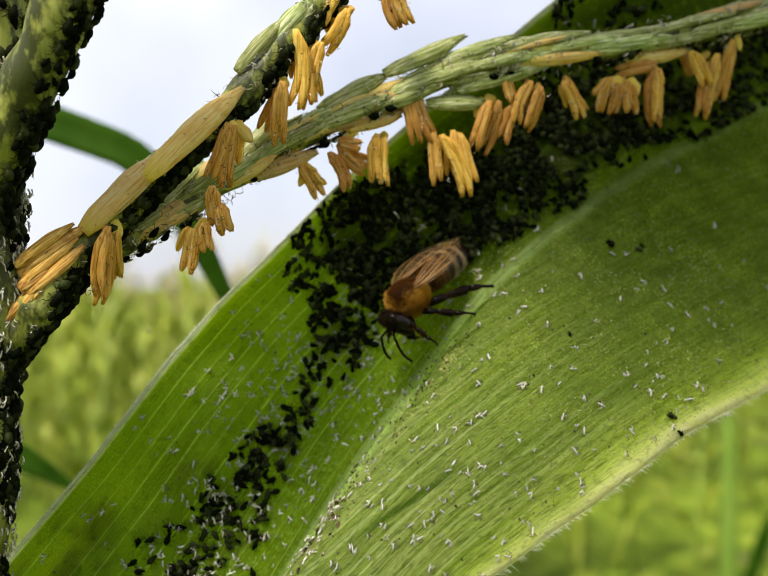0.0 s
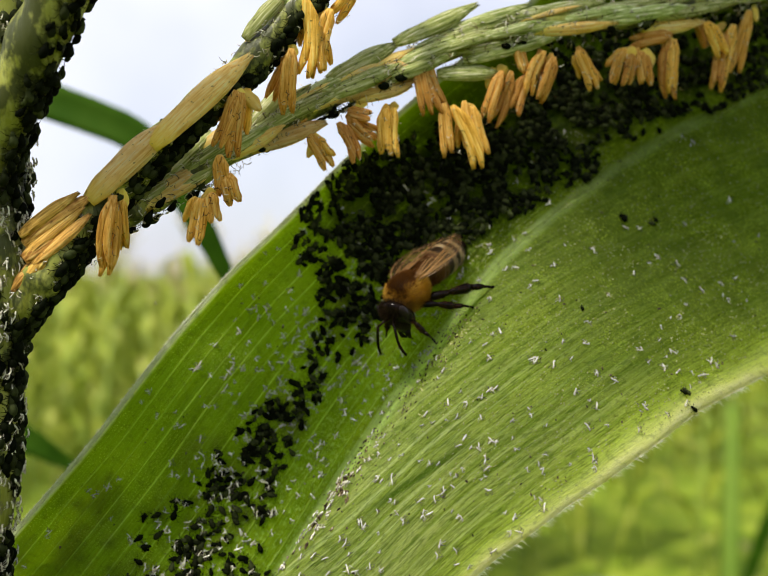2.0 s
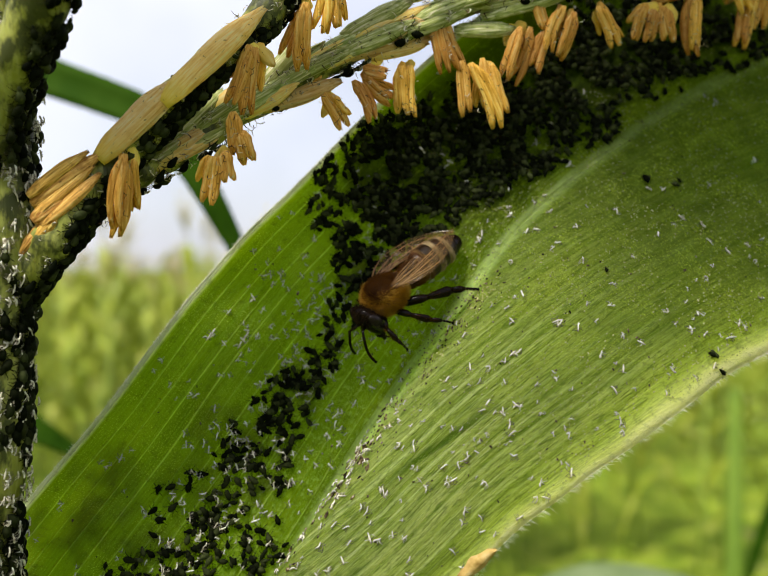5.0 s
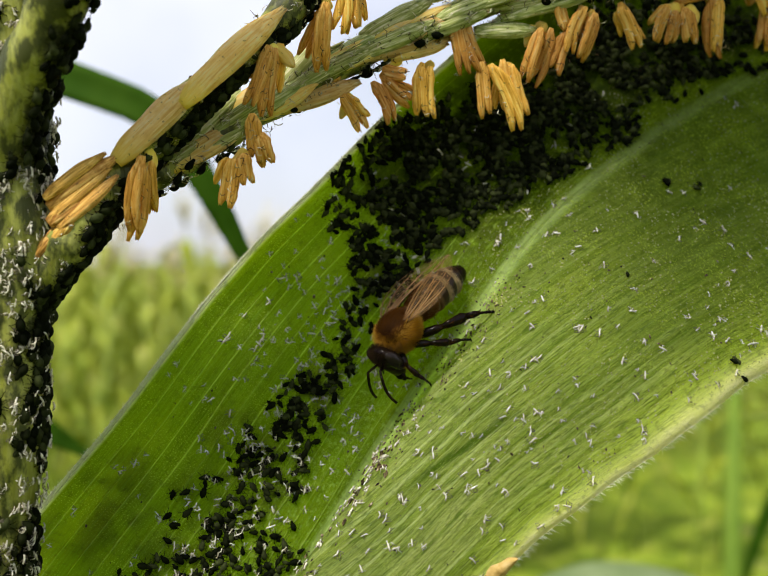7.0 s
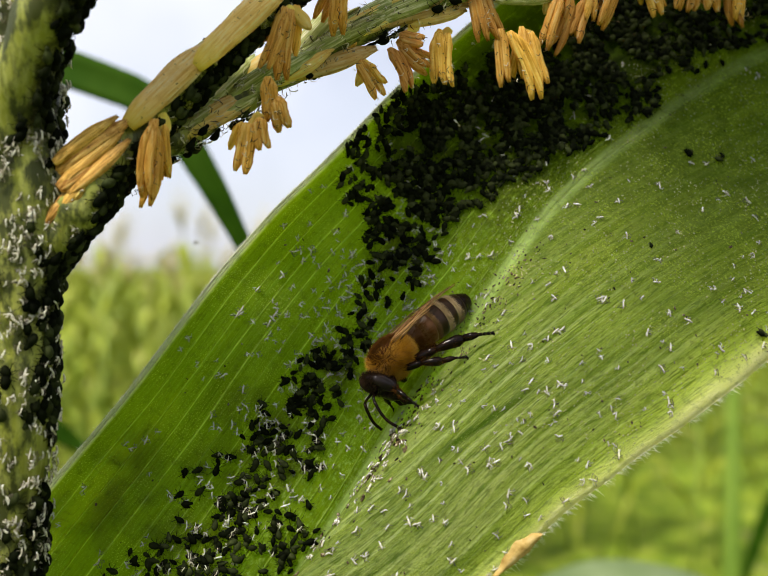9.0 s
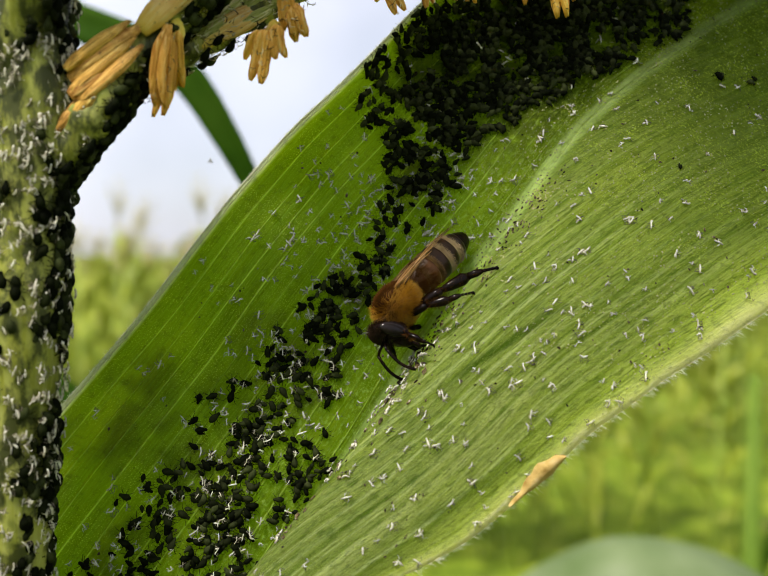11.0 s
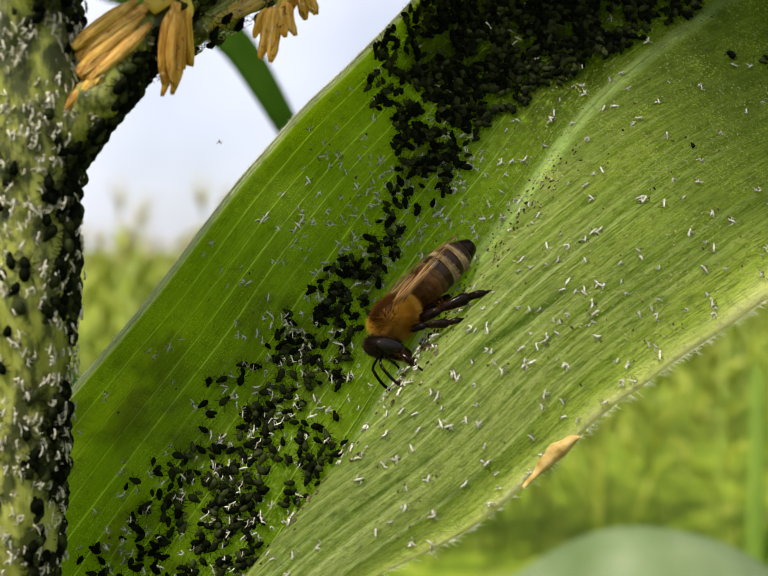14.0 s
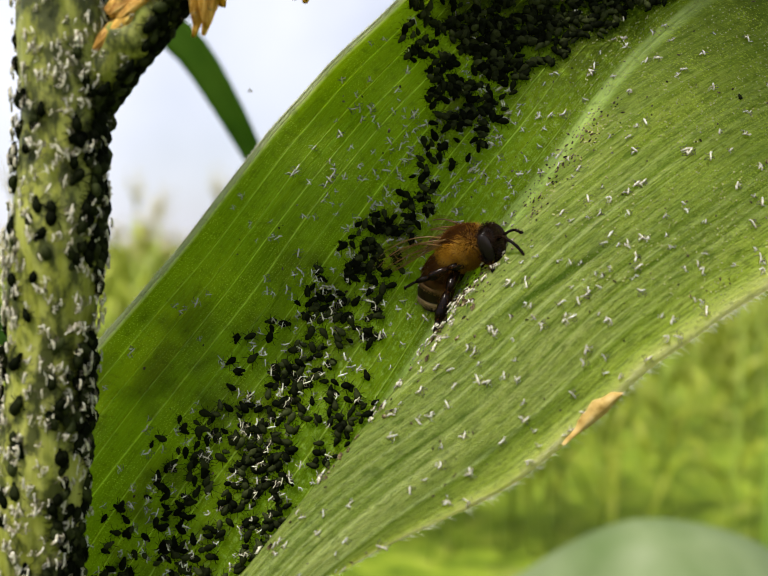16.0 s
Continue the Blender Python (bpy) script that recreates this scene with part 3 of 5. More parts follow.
PODS_HIGH = [
    (10.8, 94.6, 19.2, 9.1, 95.0, 14.2), (11.8, 94.7, 19.2, 10.1, 95.1, 14.5), (12.5, 94.8, 21.7, 12.9, 95.2, 19.3),
    (13.6, 94.9, 19.0, 12.7, 95.3, 15.0), (15.2, 95.1, 21.3, 13.7, 95.5, 16.8), (16.2, 95.3, 20.8, 15.0, 95.7, 16.4),
    (18.6, 95.9, 21.5, 20.5, 96.3, 17.7), (23.7, 97.2, 21.8, 22.6, 97.6, 18.8), (24.6, 97.5, 21.6, 23.6, 97.9, 18.6),
    (25.6, 97.8, 21.9, 26.1, 98.2, 18.5), (29.1, 98.7, 23.9, 25.1, 99.1, 23.1), (28.8, 98.7, 23.4, 29.2, 99.1, 17.1),
    (29.5, 98.9, 23.5, 29.5, 99.3, 17.8), (33.1, 99.9, 25.6, 34.8, 100.3, 21.9), (36.4, 100.9, 25.6, 35.2, 101.3, 19.1)]
PODS_END = [(35.5, 100.7, 24.4, 35.1, 101.1, 19.4), (38.3, 101.6, 27.3, 37.0, 102.0, 20.4)]


def bough_spot(rnd, ctrl, u, ang, r):
    c = np.array(ctrl, float)
    p = spline(c, u)
    a = Vector(spline(c, u + 0.05) - spline(c, u - 0.05)).normalized()
    s1 = a.cross(Vector((0, -1, 0))).normalized()
    s2 = s1.cross(a).normalized()
    n = s1 * math.cos(ang) + s2 * math.sin(ang)
    return W(*p) + n * r * MM, n, a


def along_z(a, b, face):
    """Pose with z from a to b and x sideways, the piece's back turned to face."""
    z = (b - a).normalized()
    y = Vector(face) - z * Vector(face).dot(z)
    y.normalize()
    return Matrix.Translation(a) @ Matrix((y.cross(z), y, z)).transposed().to_4x4()


def glume_shape(length, width, rnd):
    """A narrow boat-shaped scale along z with raised veins, a keeled back and a torn, pointed tip, in metres; a second scale lies half under it."""
    s = Shape()
    bend, keel = rnd.uniform(-0.03, 0.03) * length, rnd.uniform(0.015, 0.04) * length
    for lap, (w, f0, shift) in enumerate(((1.0, 0.0, 0.0), (0.62, 0.16, 0.30), (0.5, 0.08, -0.32))):
        n, seg, verts, faces = 16, 24, [], []
        top, split = rnd.uniform(0.88, 1.04), rnd.uniform(0.02, 0.06) * length
        for i in range(n):
            f = i / (n - 1)
            r = width * 0.5 * w * min(1.0, 0.62 + 2.2 * f) * (1 - max(0.0, (f - 0.55) / 0.45) ** 2.2 * 0.72)
            z = length * (f0 + (top - f0) * f)
            c = Vector((bend * math.sin(math.pi * f) + shift * width * math.sin(math.pi * f) ** 0.6, keel * math.sin(math.pi * f) - 0.10 * width * (lap > 0), z))
            for k in range(seg):
                ang = 2 * math.pi * k / seg
                ridge = 1 + (0.055 if k % 3 == 0 else -0.025) + 0.02 * math.sin(k * 2.7 + i)
                fray = split * math.sin(k * 1.9 + lap) * max(0.0, f - 0.85) * 6
                verts.append(c + Vector((math.cos(ang) * r * ridge, math.sin(ang) * r * 0.50 * ridge, fray)))
        for i in range(n - 1):
            for k in range(seg):
                p, q = i * seg + k, i * seg + (k + 1) % seg
                faces.append((p, q, q + seg, p + seg))
        faces += [tuple(range(seg - 1, -1, -1)), tuple(range((n - 1) * seg, n * seg))]
        s.put(verts, faces)
    return s


def pod_shape(length, width, rnd):
    """A hanging anther along z: two slender lobes, each creased down its face, that part at the tips."""
    s = Shape()
    bx, by, twist = rnd.uniform(-0.09, 0.09) * length, rnd.uniform(-0.05, 0.08) * length, rnd.uniform(-0.6, 0.6)
    for side in (-1, 1):
        n, seg, verts, faces = 13, 12, [], []
        reach, part_by, fat = rnd.uniform(0.90, 1.03), rnd.uniform(0.02, 0.16) * width, rnd.uniform(0.9, 1.1)
        for i in range(n):
            f = i / (n - 1)
            r = width * 0.29 * fat * min(1.0, 0.40 + 3.2 * f) * (1 - 0.62 * max(0.0, (f - 0.72) / 0.28) ** 2)
            off = side * (width * 0.22 * min(1.0, 0.25 + 3 * f) + part_by * max(0.0, f - 0.6) * 2.5)
            c = Vector((bx * math.sin(math.pi * f), by * math.sin(math.pi * f), length * reach * f))
            ca, sa = math.cos(twist * f), math.sin(twist * f)
            for k in range(seg):
                ang = 2 * math.pi * k / seg
                crease = 1 - 0.22 * max(0.0, math.cos(2 * ang + math.pi)) ** 3
                pucker = 1 + 0.05 * math.sin(k * 2.3 + i * 2.1 + side)
                x, y = off + math.cos(ang) * r * pucker, math.sin(ang) * r * 0.95 * crease * pucker
                verts.append(c + Vector((x * ca - y * sa, x * sa + y * ca, 0.03 * length * math.sin(k * 1.7) * max(0.0, f - 0.9) * 5)))
        for i in range(n - 1):
            for k in range(seg):
                p, q = i * seg + k, i * seg + (k + 1) % seg
                faces.append((p, q, q + seg, p + seg))
        faces += [tuple(range(seg - 1, -1, -1)), tuple(range((n - 1) * seg, n * seg))]
        s.put(verts, faces)
    return s


def fixed(name, shape, mat, m, label):
    ob = part(name, shape, mat, tassel, label, world=False)
    ob.matrix_local = Matrix.Translation(-tassel.location) @ m
    return ob


def dress_tassel():
    rnd = random.Random(11)
    for rows, straw, wide in ((SPIKES_LOW, (2, 3), 1.85), (SPIKES_MID, (0, 2, 4, 5, 8), 1.55), (SPIKES_HIGH, (7,), 1.35)):
        for i, r in enumerate(rows):
            a, b = W(*r[:3]) + Vector((0, 0.6 * MM, 0)), W(*r[3:]) + Vector((0, 0.6 * MM, 0))
            m = along_z(a, b, (0.1, -1, 0.3))
            rusty = rows is SPIKES_LOW and i < 2
            girth = (1.1 if rusty else wide if i < 4 or rows is not SPIKES_LOW else 1.1) + 0.4 * rnd.random()
            fixed("spikelet", glume_shape((b - a).length * 1.14, girth * MM, rnd), MAT_RUST if rusty else MAT_STRAW if i in straw else MAT_GLUME, m,
                  "rust-brown spikelet" if rusty else "straw-yellow spikelet" if i in straw else "ribbed green spikelet")
    for dx, dz in ((0.3, -0.9), (-0.2, 0.7), (0.9, -1.7)):
        r = SPIKES_LOW[0]
        a, b = W(r[0] + dx, r[1] + 0.3, r[2] + dz), W(r[3] + dx - 0.4, r[4] + 0.4, r[5] + dz * 0.7)
        fixed("spikelet", glume_shape((b - a).length, 1.15 * MM, rnd), MAT_RUST, along_z(a, b, (-0.3, -1, 0.3)), "rust-brown spikelet")
    # browned scales pressed on the foot of the first branch
    c = np.array(BOUGH_1, float)
    for i in range(8):
        u = 1.5 + 0.17 * i
        p, n, al = bough_spot(rnd, BOUGH_1, u, (2.6, 2.2, 3.0)[i % 3] + rnd.uniform(-0.2, 0.2), 1.75 - 0.1 * u)
        q = W(*spline(c, u + rnd.uniform(0.8, 1.15))) + n * (1.9 - 0.1 * u) * MM
        fixed("spikelet", glume_shape((q - p).length, rnd.uniform(1.0, 1.5) * MM, rnd), MAT_RUST, along_z(p, q, n), "rust-brown spikelet")
    # further scales that sheathe the second branch
    c = np.array(BOUGH_2, float)
    for i in range(58):
        u = 0.7 + 0.17 * i
        p, n, al = bough_spot(rnd, BOUGH_2, u, (2.5, 0.9, 3.3, 1.7, 2.9, 1.3)[i % 6] + rnd.uniform(-0.3, 0.3), 0.9)
        q = W(*spline(c, u + rnd.uniform(0.7, 1.05))) + n * rnd.uniform(0.9, 1.9) * MM
        dry = rnd.random() < (0.55 if u < 5 else 0.22)
        fixed("spikelet", glume_shape((q - p).length, rnd.uniform(0.8, 1.5) * MM, rnd), MAT_STRAW if dry else MAT_GLUME, along_z(p, q, n), "straw-yellow spikelet" if dry else "ribbed green spikelet")
    for rows in (PODS_LOW, PODS_MID, PODS_HIGH, PODS_END):
        for r in rows:
            a, b = W(*r[:3]), W(*r[3:])
            ln = (b - a).length * rnd.uniform(1.0, 1.15)
            m = along_z(a, b + Vector((rnd.gauss(0, 0.3), rnd.gauss(0, 0.3), 0)) * MM, (rnd.uniform(-0.5, 0.5), -1, 0))
            fixed("anther", pod_shape(ln, (1.3 + 0.3 * rnd.random()) * MM, rnd), MAT_ANTHER, m, "dry orange-yellow anther")
            # its neighbours from the same floret, fanned out
            for _ in range(rnd.choice((0, 0, 1, 1, 2))):
                a2 = a + Vector((rnd.uniform(-0.6, 0.6), rnd.uniform(0.4, 1.2), rnd.uniform(-0.2, 0.7))) * MM
                b2 = a2 + (b - a) * rnd.uniform(0.6, 1.0) + Vector((rnd.gauss(0, 0.9), rnd.uniform(0.2, 1.0), rnd.uniform(-0.2, 0.6))) * MM
                fixed("anther", pod_shape((b2 - a2).length, (1.1 + 0.4 * rnd.random()) * MM, rnd), MAT_ANTHER, along_z(a2, b2, (rnd.uniform(-0.9, 0.9), -1, 0)), "dry orange-yellow anther")
            # a withered brown scale at the root of the anther
            if rnd.random() < 0.45:
                a3 = a + Vector((rnd.uniform(-0.8, 0.8), 0.7, rnd.uniform(0.1, 0.8))) * MM
                b3 = a3 + (b - a).normalized() * rnd.uniform(1.6, 2.8) * MM + Vector((rnd.gauss(0, 1.0), 0, rnd.uniform(0, 1))) * MM
                fixed("spikelet", glume_shape((b3 - a3).length, rnd.uniform(0.8, 1.3) * MM, rnd), MAT_STRAW, along_z(a3, b3, (rnd.uniform(-0.5, 0.5), -1, 0)), "straw-yellow spikelet")
    # frayed threads and stubble caught along the branches
    for ctrl, top, count, reach in ((BOUGH_1, 10.0, 560, 1.8), (BOUGH_2, 10.5, 1500, 2.0), (STEM, 6.0, 200, 3.2)):
        fuzz = Shape()
        for _ in range(count):
            u = rnd.uniform(0.3, top)
            p, n, al = bough_spot(rnd, ctrl, u, rnd.uniform(0, 6.28), reach * rnd.uniform(0.75, 1.0) * (1 if ctrl is STEM else 0.62 + 0.38 * min(1, u / 4)))
            d = (n * rnd.uniform(0.1, 0.7) + al * rnd.uniform(-1, 1) + Vector((rnd.gauss(0, 0.5), rnd.gauss(0, 0.5), rnd.gauss(0, 0.5)))).normalized()
            ln = rnd.uniform(0.3, 0.9) * MM
            side = d.orthogonal().normalized() * ln * rnd.uniform(-0.5, 0.5)
            thick = rnd.uniform(0.028, 0.055)
            fuzz.tube([p, p + d * ln * 0.5 + side, p + d * ln], [thick * MM, thick * 0.9 * MM, thick * 0.4 * MM], 3)
        tagged(part("threads", fuzz, MAT_THREAD, tassel, "frayed brown threads"), kind="stuff")
    # aphid legs and shreds clinging to the anthers
    grit = Shape()
    for rows in (PODS_LOW, PODS_MID, PODS_HIGH, PODS_END):
        for r in rows:
            a, b = W(*r[:3]), W(*r[3:])
            for _ in range(9):
                p = a.lerp(b, rnd.random() ** 0.6) + Vector((rnd.gauss(0, 0.5), -rnd.uniform(0.35, 0.75), 0)) * MM
                d = Vector((rnd.gauss(0, 1), rnd.gauss(0, 0.3), rnd.gauss(0, 1))).normalized() * rnd.uniform(0.25, 0.6) * MM
                bow = Vector((d.z, 0, -d.x)) * rnd.uniform(-0.5, 0.5)
                grit.tube([p - d * 0.5, p + bow, p + d * 0.5], [0.03 * MM, 0.04 * MM, 0.02 * MM], 3)
    tagged(part("grit", grit, MAT_THREAD, tassel, "dark shreds stuck to the anthers"), kind="stuff")


dress_tassel()


# ---- aphids and their shed skins ----
def aphid_shape(seg=10):
    """A wingless aphid's plump body and head in one piece, 1.6 mm long, lying along x on the ground plane."""
    girth = [(-0.80, 0.03), (-0.72, 0.20), (-0.50, 0.40), (-0.15, 0.49), (0.20, 0.43), (0.46, 0.30), (0.58, 0.24), (0.70, 0.26), (0.86, 0.20), (0.96, 0.04)]
    return Shape().tube([(x * MM, 0, (0.12 + 0.75 * r + 0.05) * MM) for x, r in girth], [r * MM for x, r in girth], seg, 0.86, up=(0, 1, 0))


APHID_LIMB_MESHES = {}


def limb(name, key, shape, ob):
    """A small part whose mesh all aphids share."""
    if key not in APHID_LIMB_MESHES:
        APHID_LIMB_MESHES[key] = shape.mesh(name, MAT_APHID)
    made = new(name, APHID_LIMB_MESHES[key])
    made.parent = ob


def aphid_limbs(ob):
    """Legs, feelers and tail tubes as parts of an aphid."""
    for sy in (-1, 1):
        limb("tail_tube", ("t", sy), Shape().tube([(-0.55 * MM, sy * 0.26 * MM, 0.62 * MM), (-0.9 * MM, sy * 0.34 * MM, 0.82 * MM)], [0.05 * MM, 0.035 * MM], 4), ob)
        limb("feeler", ("f", sy), Shape().tube([(0.9 * MM, sy * 0.1 * MM, 0.40 * MM), (0.8 * MM, sy * 0.55 * MM, 0.62 * MM), (0.2 * MM, sy * 0.75 * MM, 0.6 * MM)], [0.03 * MM, 0.025 * MM, 0.015 * MM], 3), ob)
        for x0, x1 in ((0.45, 0.75), (0.15, 0.1), (-0.1, -0.65)):
            limb("leg", ("l", sy, x0), Shape().tube([(x0 * MM, sy * 0.3 * MM, 0.3 * MM), (x1 * MM, sy * 0.72 * MM, 0.5 * MM), (x1 * 1.25 * MM, sy * 1.0 * MM, 0.0)], [0.045 * MM, 0.035 * MM, 0.02 * MM], 3), ob)


def husk_shape(seed):
    """A shed skin: a pale split grain, often bent or broken in two, with limp dark legs; about 1 mm long."""
    rnd, s = random.Random(seed * 7 + 3), Shape()
    kink, ln, fat = rnd.choice((0.0, 0.1, 0.15, 0.5, 0.9)), rnd.uniform(0.7, 1.05), rnd.uniform(0.085, 0.13)
    path, radii = [], []
    for i in range(7):
        f = i / 6 - 0.5
        path.append((f * ln * MM, kink * 0.5 * abs(f) * ln * MM, (0.14 + 0.10 * rnd.random()) * MM))
        radii.append(fat * MM * (1 - 1.5 * abs(f) ** 2.2) * rnd.uniform(0.8, 1.15))
    s.tube(path, radii, 6, 0.7)
    if rnd.random() < 0.45:
        x = rnd.uniform(-0.4, 0.4) * ln
        a = rnd.uniform(0, 6.28)
        s.tube([(x * MM, 0.1 * MM, 0.16 * MM), ((x + 0.2 * math.cos(a)) * MM, (0.1 + 0.22 * math.sin(a)) * MM, 0.25 * MM), ((x + 0.4 * math.cos(a)) * MM, (0.1 + 0.4 * math.sin(a)) * MM, 0.12 * MM)], [0.05 * MM, 0.09 * MM, 0.02 * MM], 5)
    for _ in range(5):
        x, d = rnd.uniform(-0.35, 0.35) * MM, rnd.choice((-1, 1))
        s.tube([(x, 0, 0.14 * MM), (x + rnd.uniform(-0.2, 0.2) * MM, d * 0.28 * MM, 0.25 * MM), (x + rnd.uniform(-0.3, 0.3) * MM, d * rnd.uniform(0.35, 0.55) * MM, 0.02 * MM)], [0.034 * MM, 0.03 * MM, 0.018 * MM], 3, tint=rnd.random() < 0.75)
    return s


def stand(p, n, along, turn, size):
    """Matrix that sets a small thing on a surface at p, its x turned from the direction along."""
    x = (along - n * along.dot(n)).normalized()
    y = n.cross(x)
    x, y = x * math.cos(turn) + y * math.sin(turn), y * math.cos(turn) - x * math.sin(turn)
    m = Matrix((x, y, n)).transposed().to_4x4()
    return Matrix.Translation(p) @ m @ Matrix.Scale(size, 4)


# patches of aphids on the blade: u, v, reach in mm, how many
PATCH_UPPER = [
    (4.4, -0.88, 2.8, 22), (4.69, -0.89, 2.8, 22), (4.91, -0.78, 2.8, 30), (4.05, -0.77, 2.4, 18), (4.46, -0.66, 2.8, 30),
    (4.73, -0.56, 2.4, 26), (5.16, -0.55, 2.8, 40), (5.49, -0.5, 2.4, 36), (5.79, -0.53, 2.8, 40), (6.1, -0.48, 2.8, 40),
    (6.44, -0.36, 2.8, 40), (6.82, -0.23, 2.8, 36), (7.11, -0.12, 2.4, 24), (7.38, -0.1, 2.8, 26), (7.37, -0.3, 2.8, 34),
    (7.54, -0.32, 2.4, 26), (5.47, -0.72, 1.9, 22), (5.07, -0.78, 2.4, 24), (6.75, -0.93, 1.2, 7), (7.11, -0.76, 1.9, 14), (6.4, -0.6, 3, 36), (6.9, -0.5, 3, 36),
    (5.3, -0.34, 2.6, 22), (5.7, -0.34, 2.8, 26), (6.1, -0.28, 2.8, 24), (5.0, -0.40, 2.4, 18), (6.6, -0.16, 2.4, 18), (4.55, -0.48, 2.4, 18), (4.3, -0.55, 2.4, 18),
    (5.3, -0.25, 2.6, 20), (5.55, -0.22, 2.6, 20), (5.0, -0.3, 2.2, 18), (4.65, -0.38, 2.2, 16), (4.35, -0.45, 2.0, 14), (5.9, -0.18, 2.4, 16)]
PATCH_LOWER = [
    (3.84, -0.5, 2.1, 20), (3.61, -0.4, 2.1, 22), (3.85, -0.38, 1.6, 14), (2.86, -0.32, 1.0, 5), (2.61, -0.4, 1.0, 5),
    (2.31, -0.42, 1.4, 7), (2.11, -0.42, 1.6, 9), (2.28, -0.32, 1.4, 6), (1.92, -0.4, 1.9, 9), (2.0, -0.26, 1.6, 8),
    (2.45, -0.40, 1.6, 9), (2.72, -0.36, 1.4, 8), (3.05, -0.36, 1.2, 6), (2.2, -0.35, 2.2, 12), (1.95, -0.33, 2.4, 14), (3.3, -0.42, 1.3, 6), (4.0, -0.55, 1.8, 12), (4.15, -0.42, 1.6, 8), (3.95, -0.62, 1.4, 8), (1.72, -0.42, 2.2, 10), (3.75, -0.56, 1.2, 5),
    (1.75, -0.5, 1.9, 8), (1.86, -0.28, 1.9, 9), (2.87, -0.37, 1.4, 6), (1.79, -0.16, 1.4, 8), (1.71, -0.29, 1.6, 9)]
PATCH_FOOT = [
    (1.72, -0.10, 1.4, 8), (1.56, -0.12, 1.7, 10), (1.42, -0.13, 1.8, 11), (1.30, -0.16, 1.8, 11), (1.22, -0.28, 2.0, 10), (1.5, -0.2, 1.8, 9),
    (1.61, -0.36, 1.8, 10), (1.58, -0.26, 2.0, 11), (1.46, -0.42, 2.4, 11), (1.37, -0.5, 2.0, 10),
    (1.36, -0.26, 2.4, 14), (1.28, -0.4, 2.4, 13), (1.21, -0.5, 2.0, 8), (2.26, -0.44, 1.2, 4), (5.875, 0.18, 0.35, 4), (6.0, 0.26, 0.3, 2),
    (5.065, 0.9, 0.35, 3), (4.975, 0.97, 0.2, 1), (5.04, 0.36, 0.2, 1)]


def stem_spot(rnd, z, ang):
    """A place on the tassel stem's surface at height z and angle ang (270 degrees faces the camera)."""
    c = np.array(STEM, float)
    zs = c[:, 2][::-1]
    x, y = np.interp(z, zs, c[:, 0][::-1]), np.interp(z, zs, c[:, 1][::-1])
    n = Vector((math.cos(ang), math.sin(ang), 0))
    return W(x, y, z) + n * 3.1 * MM, n, Vector((0.05, 0, 1)).normalized()


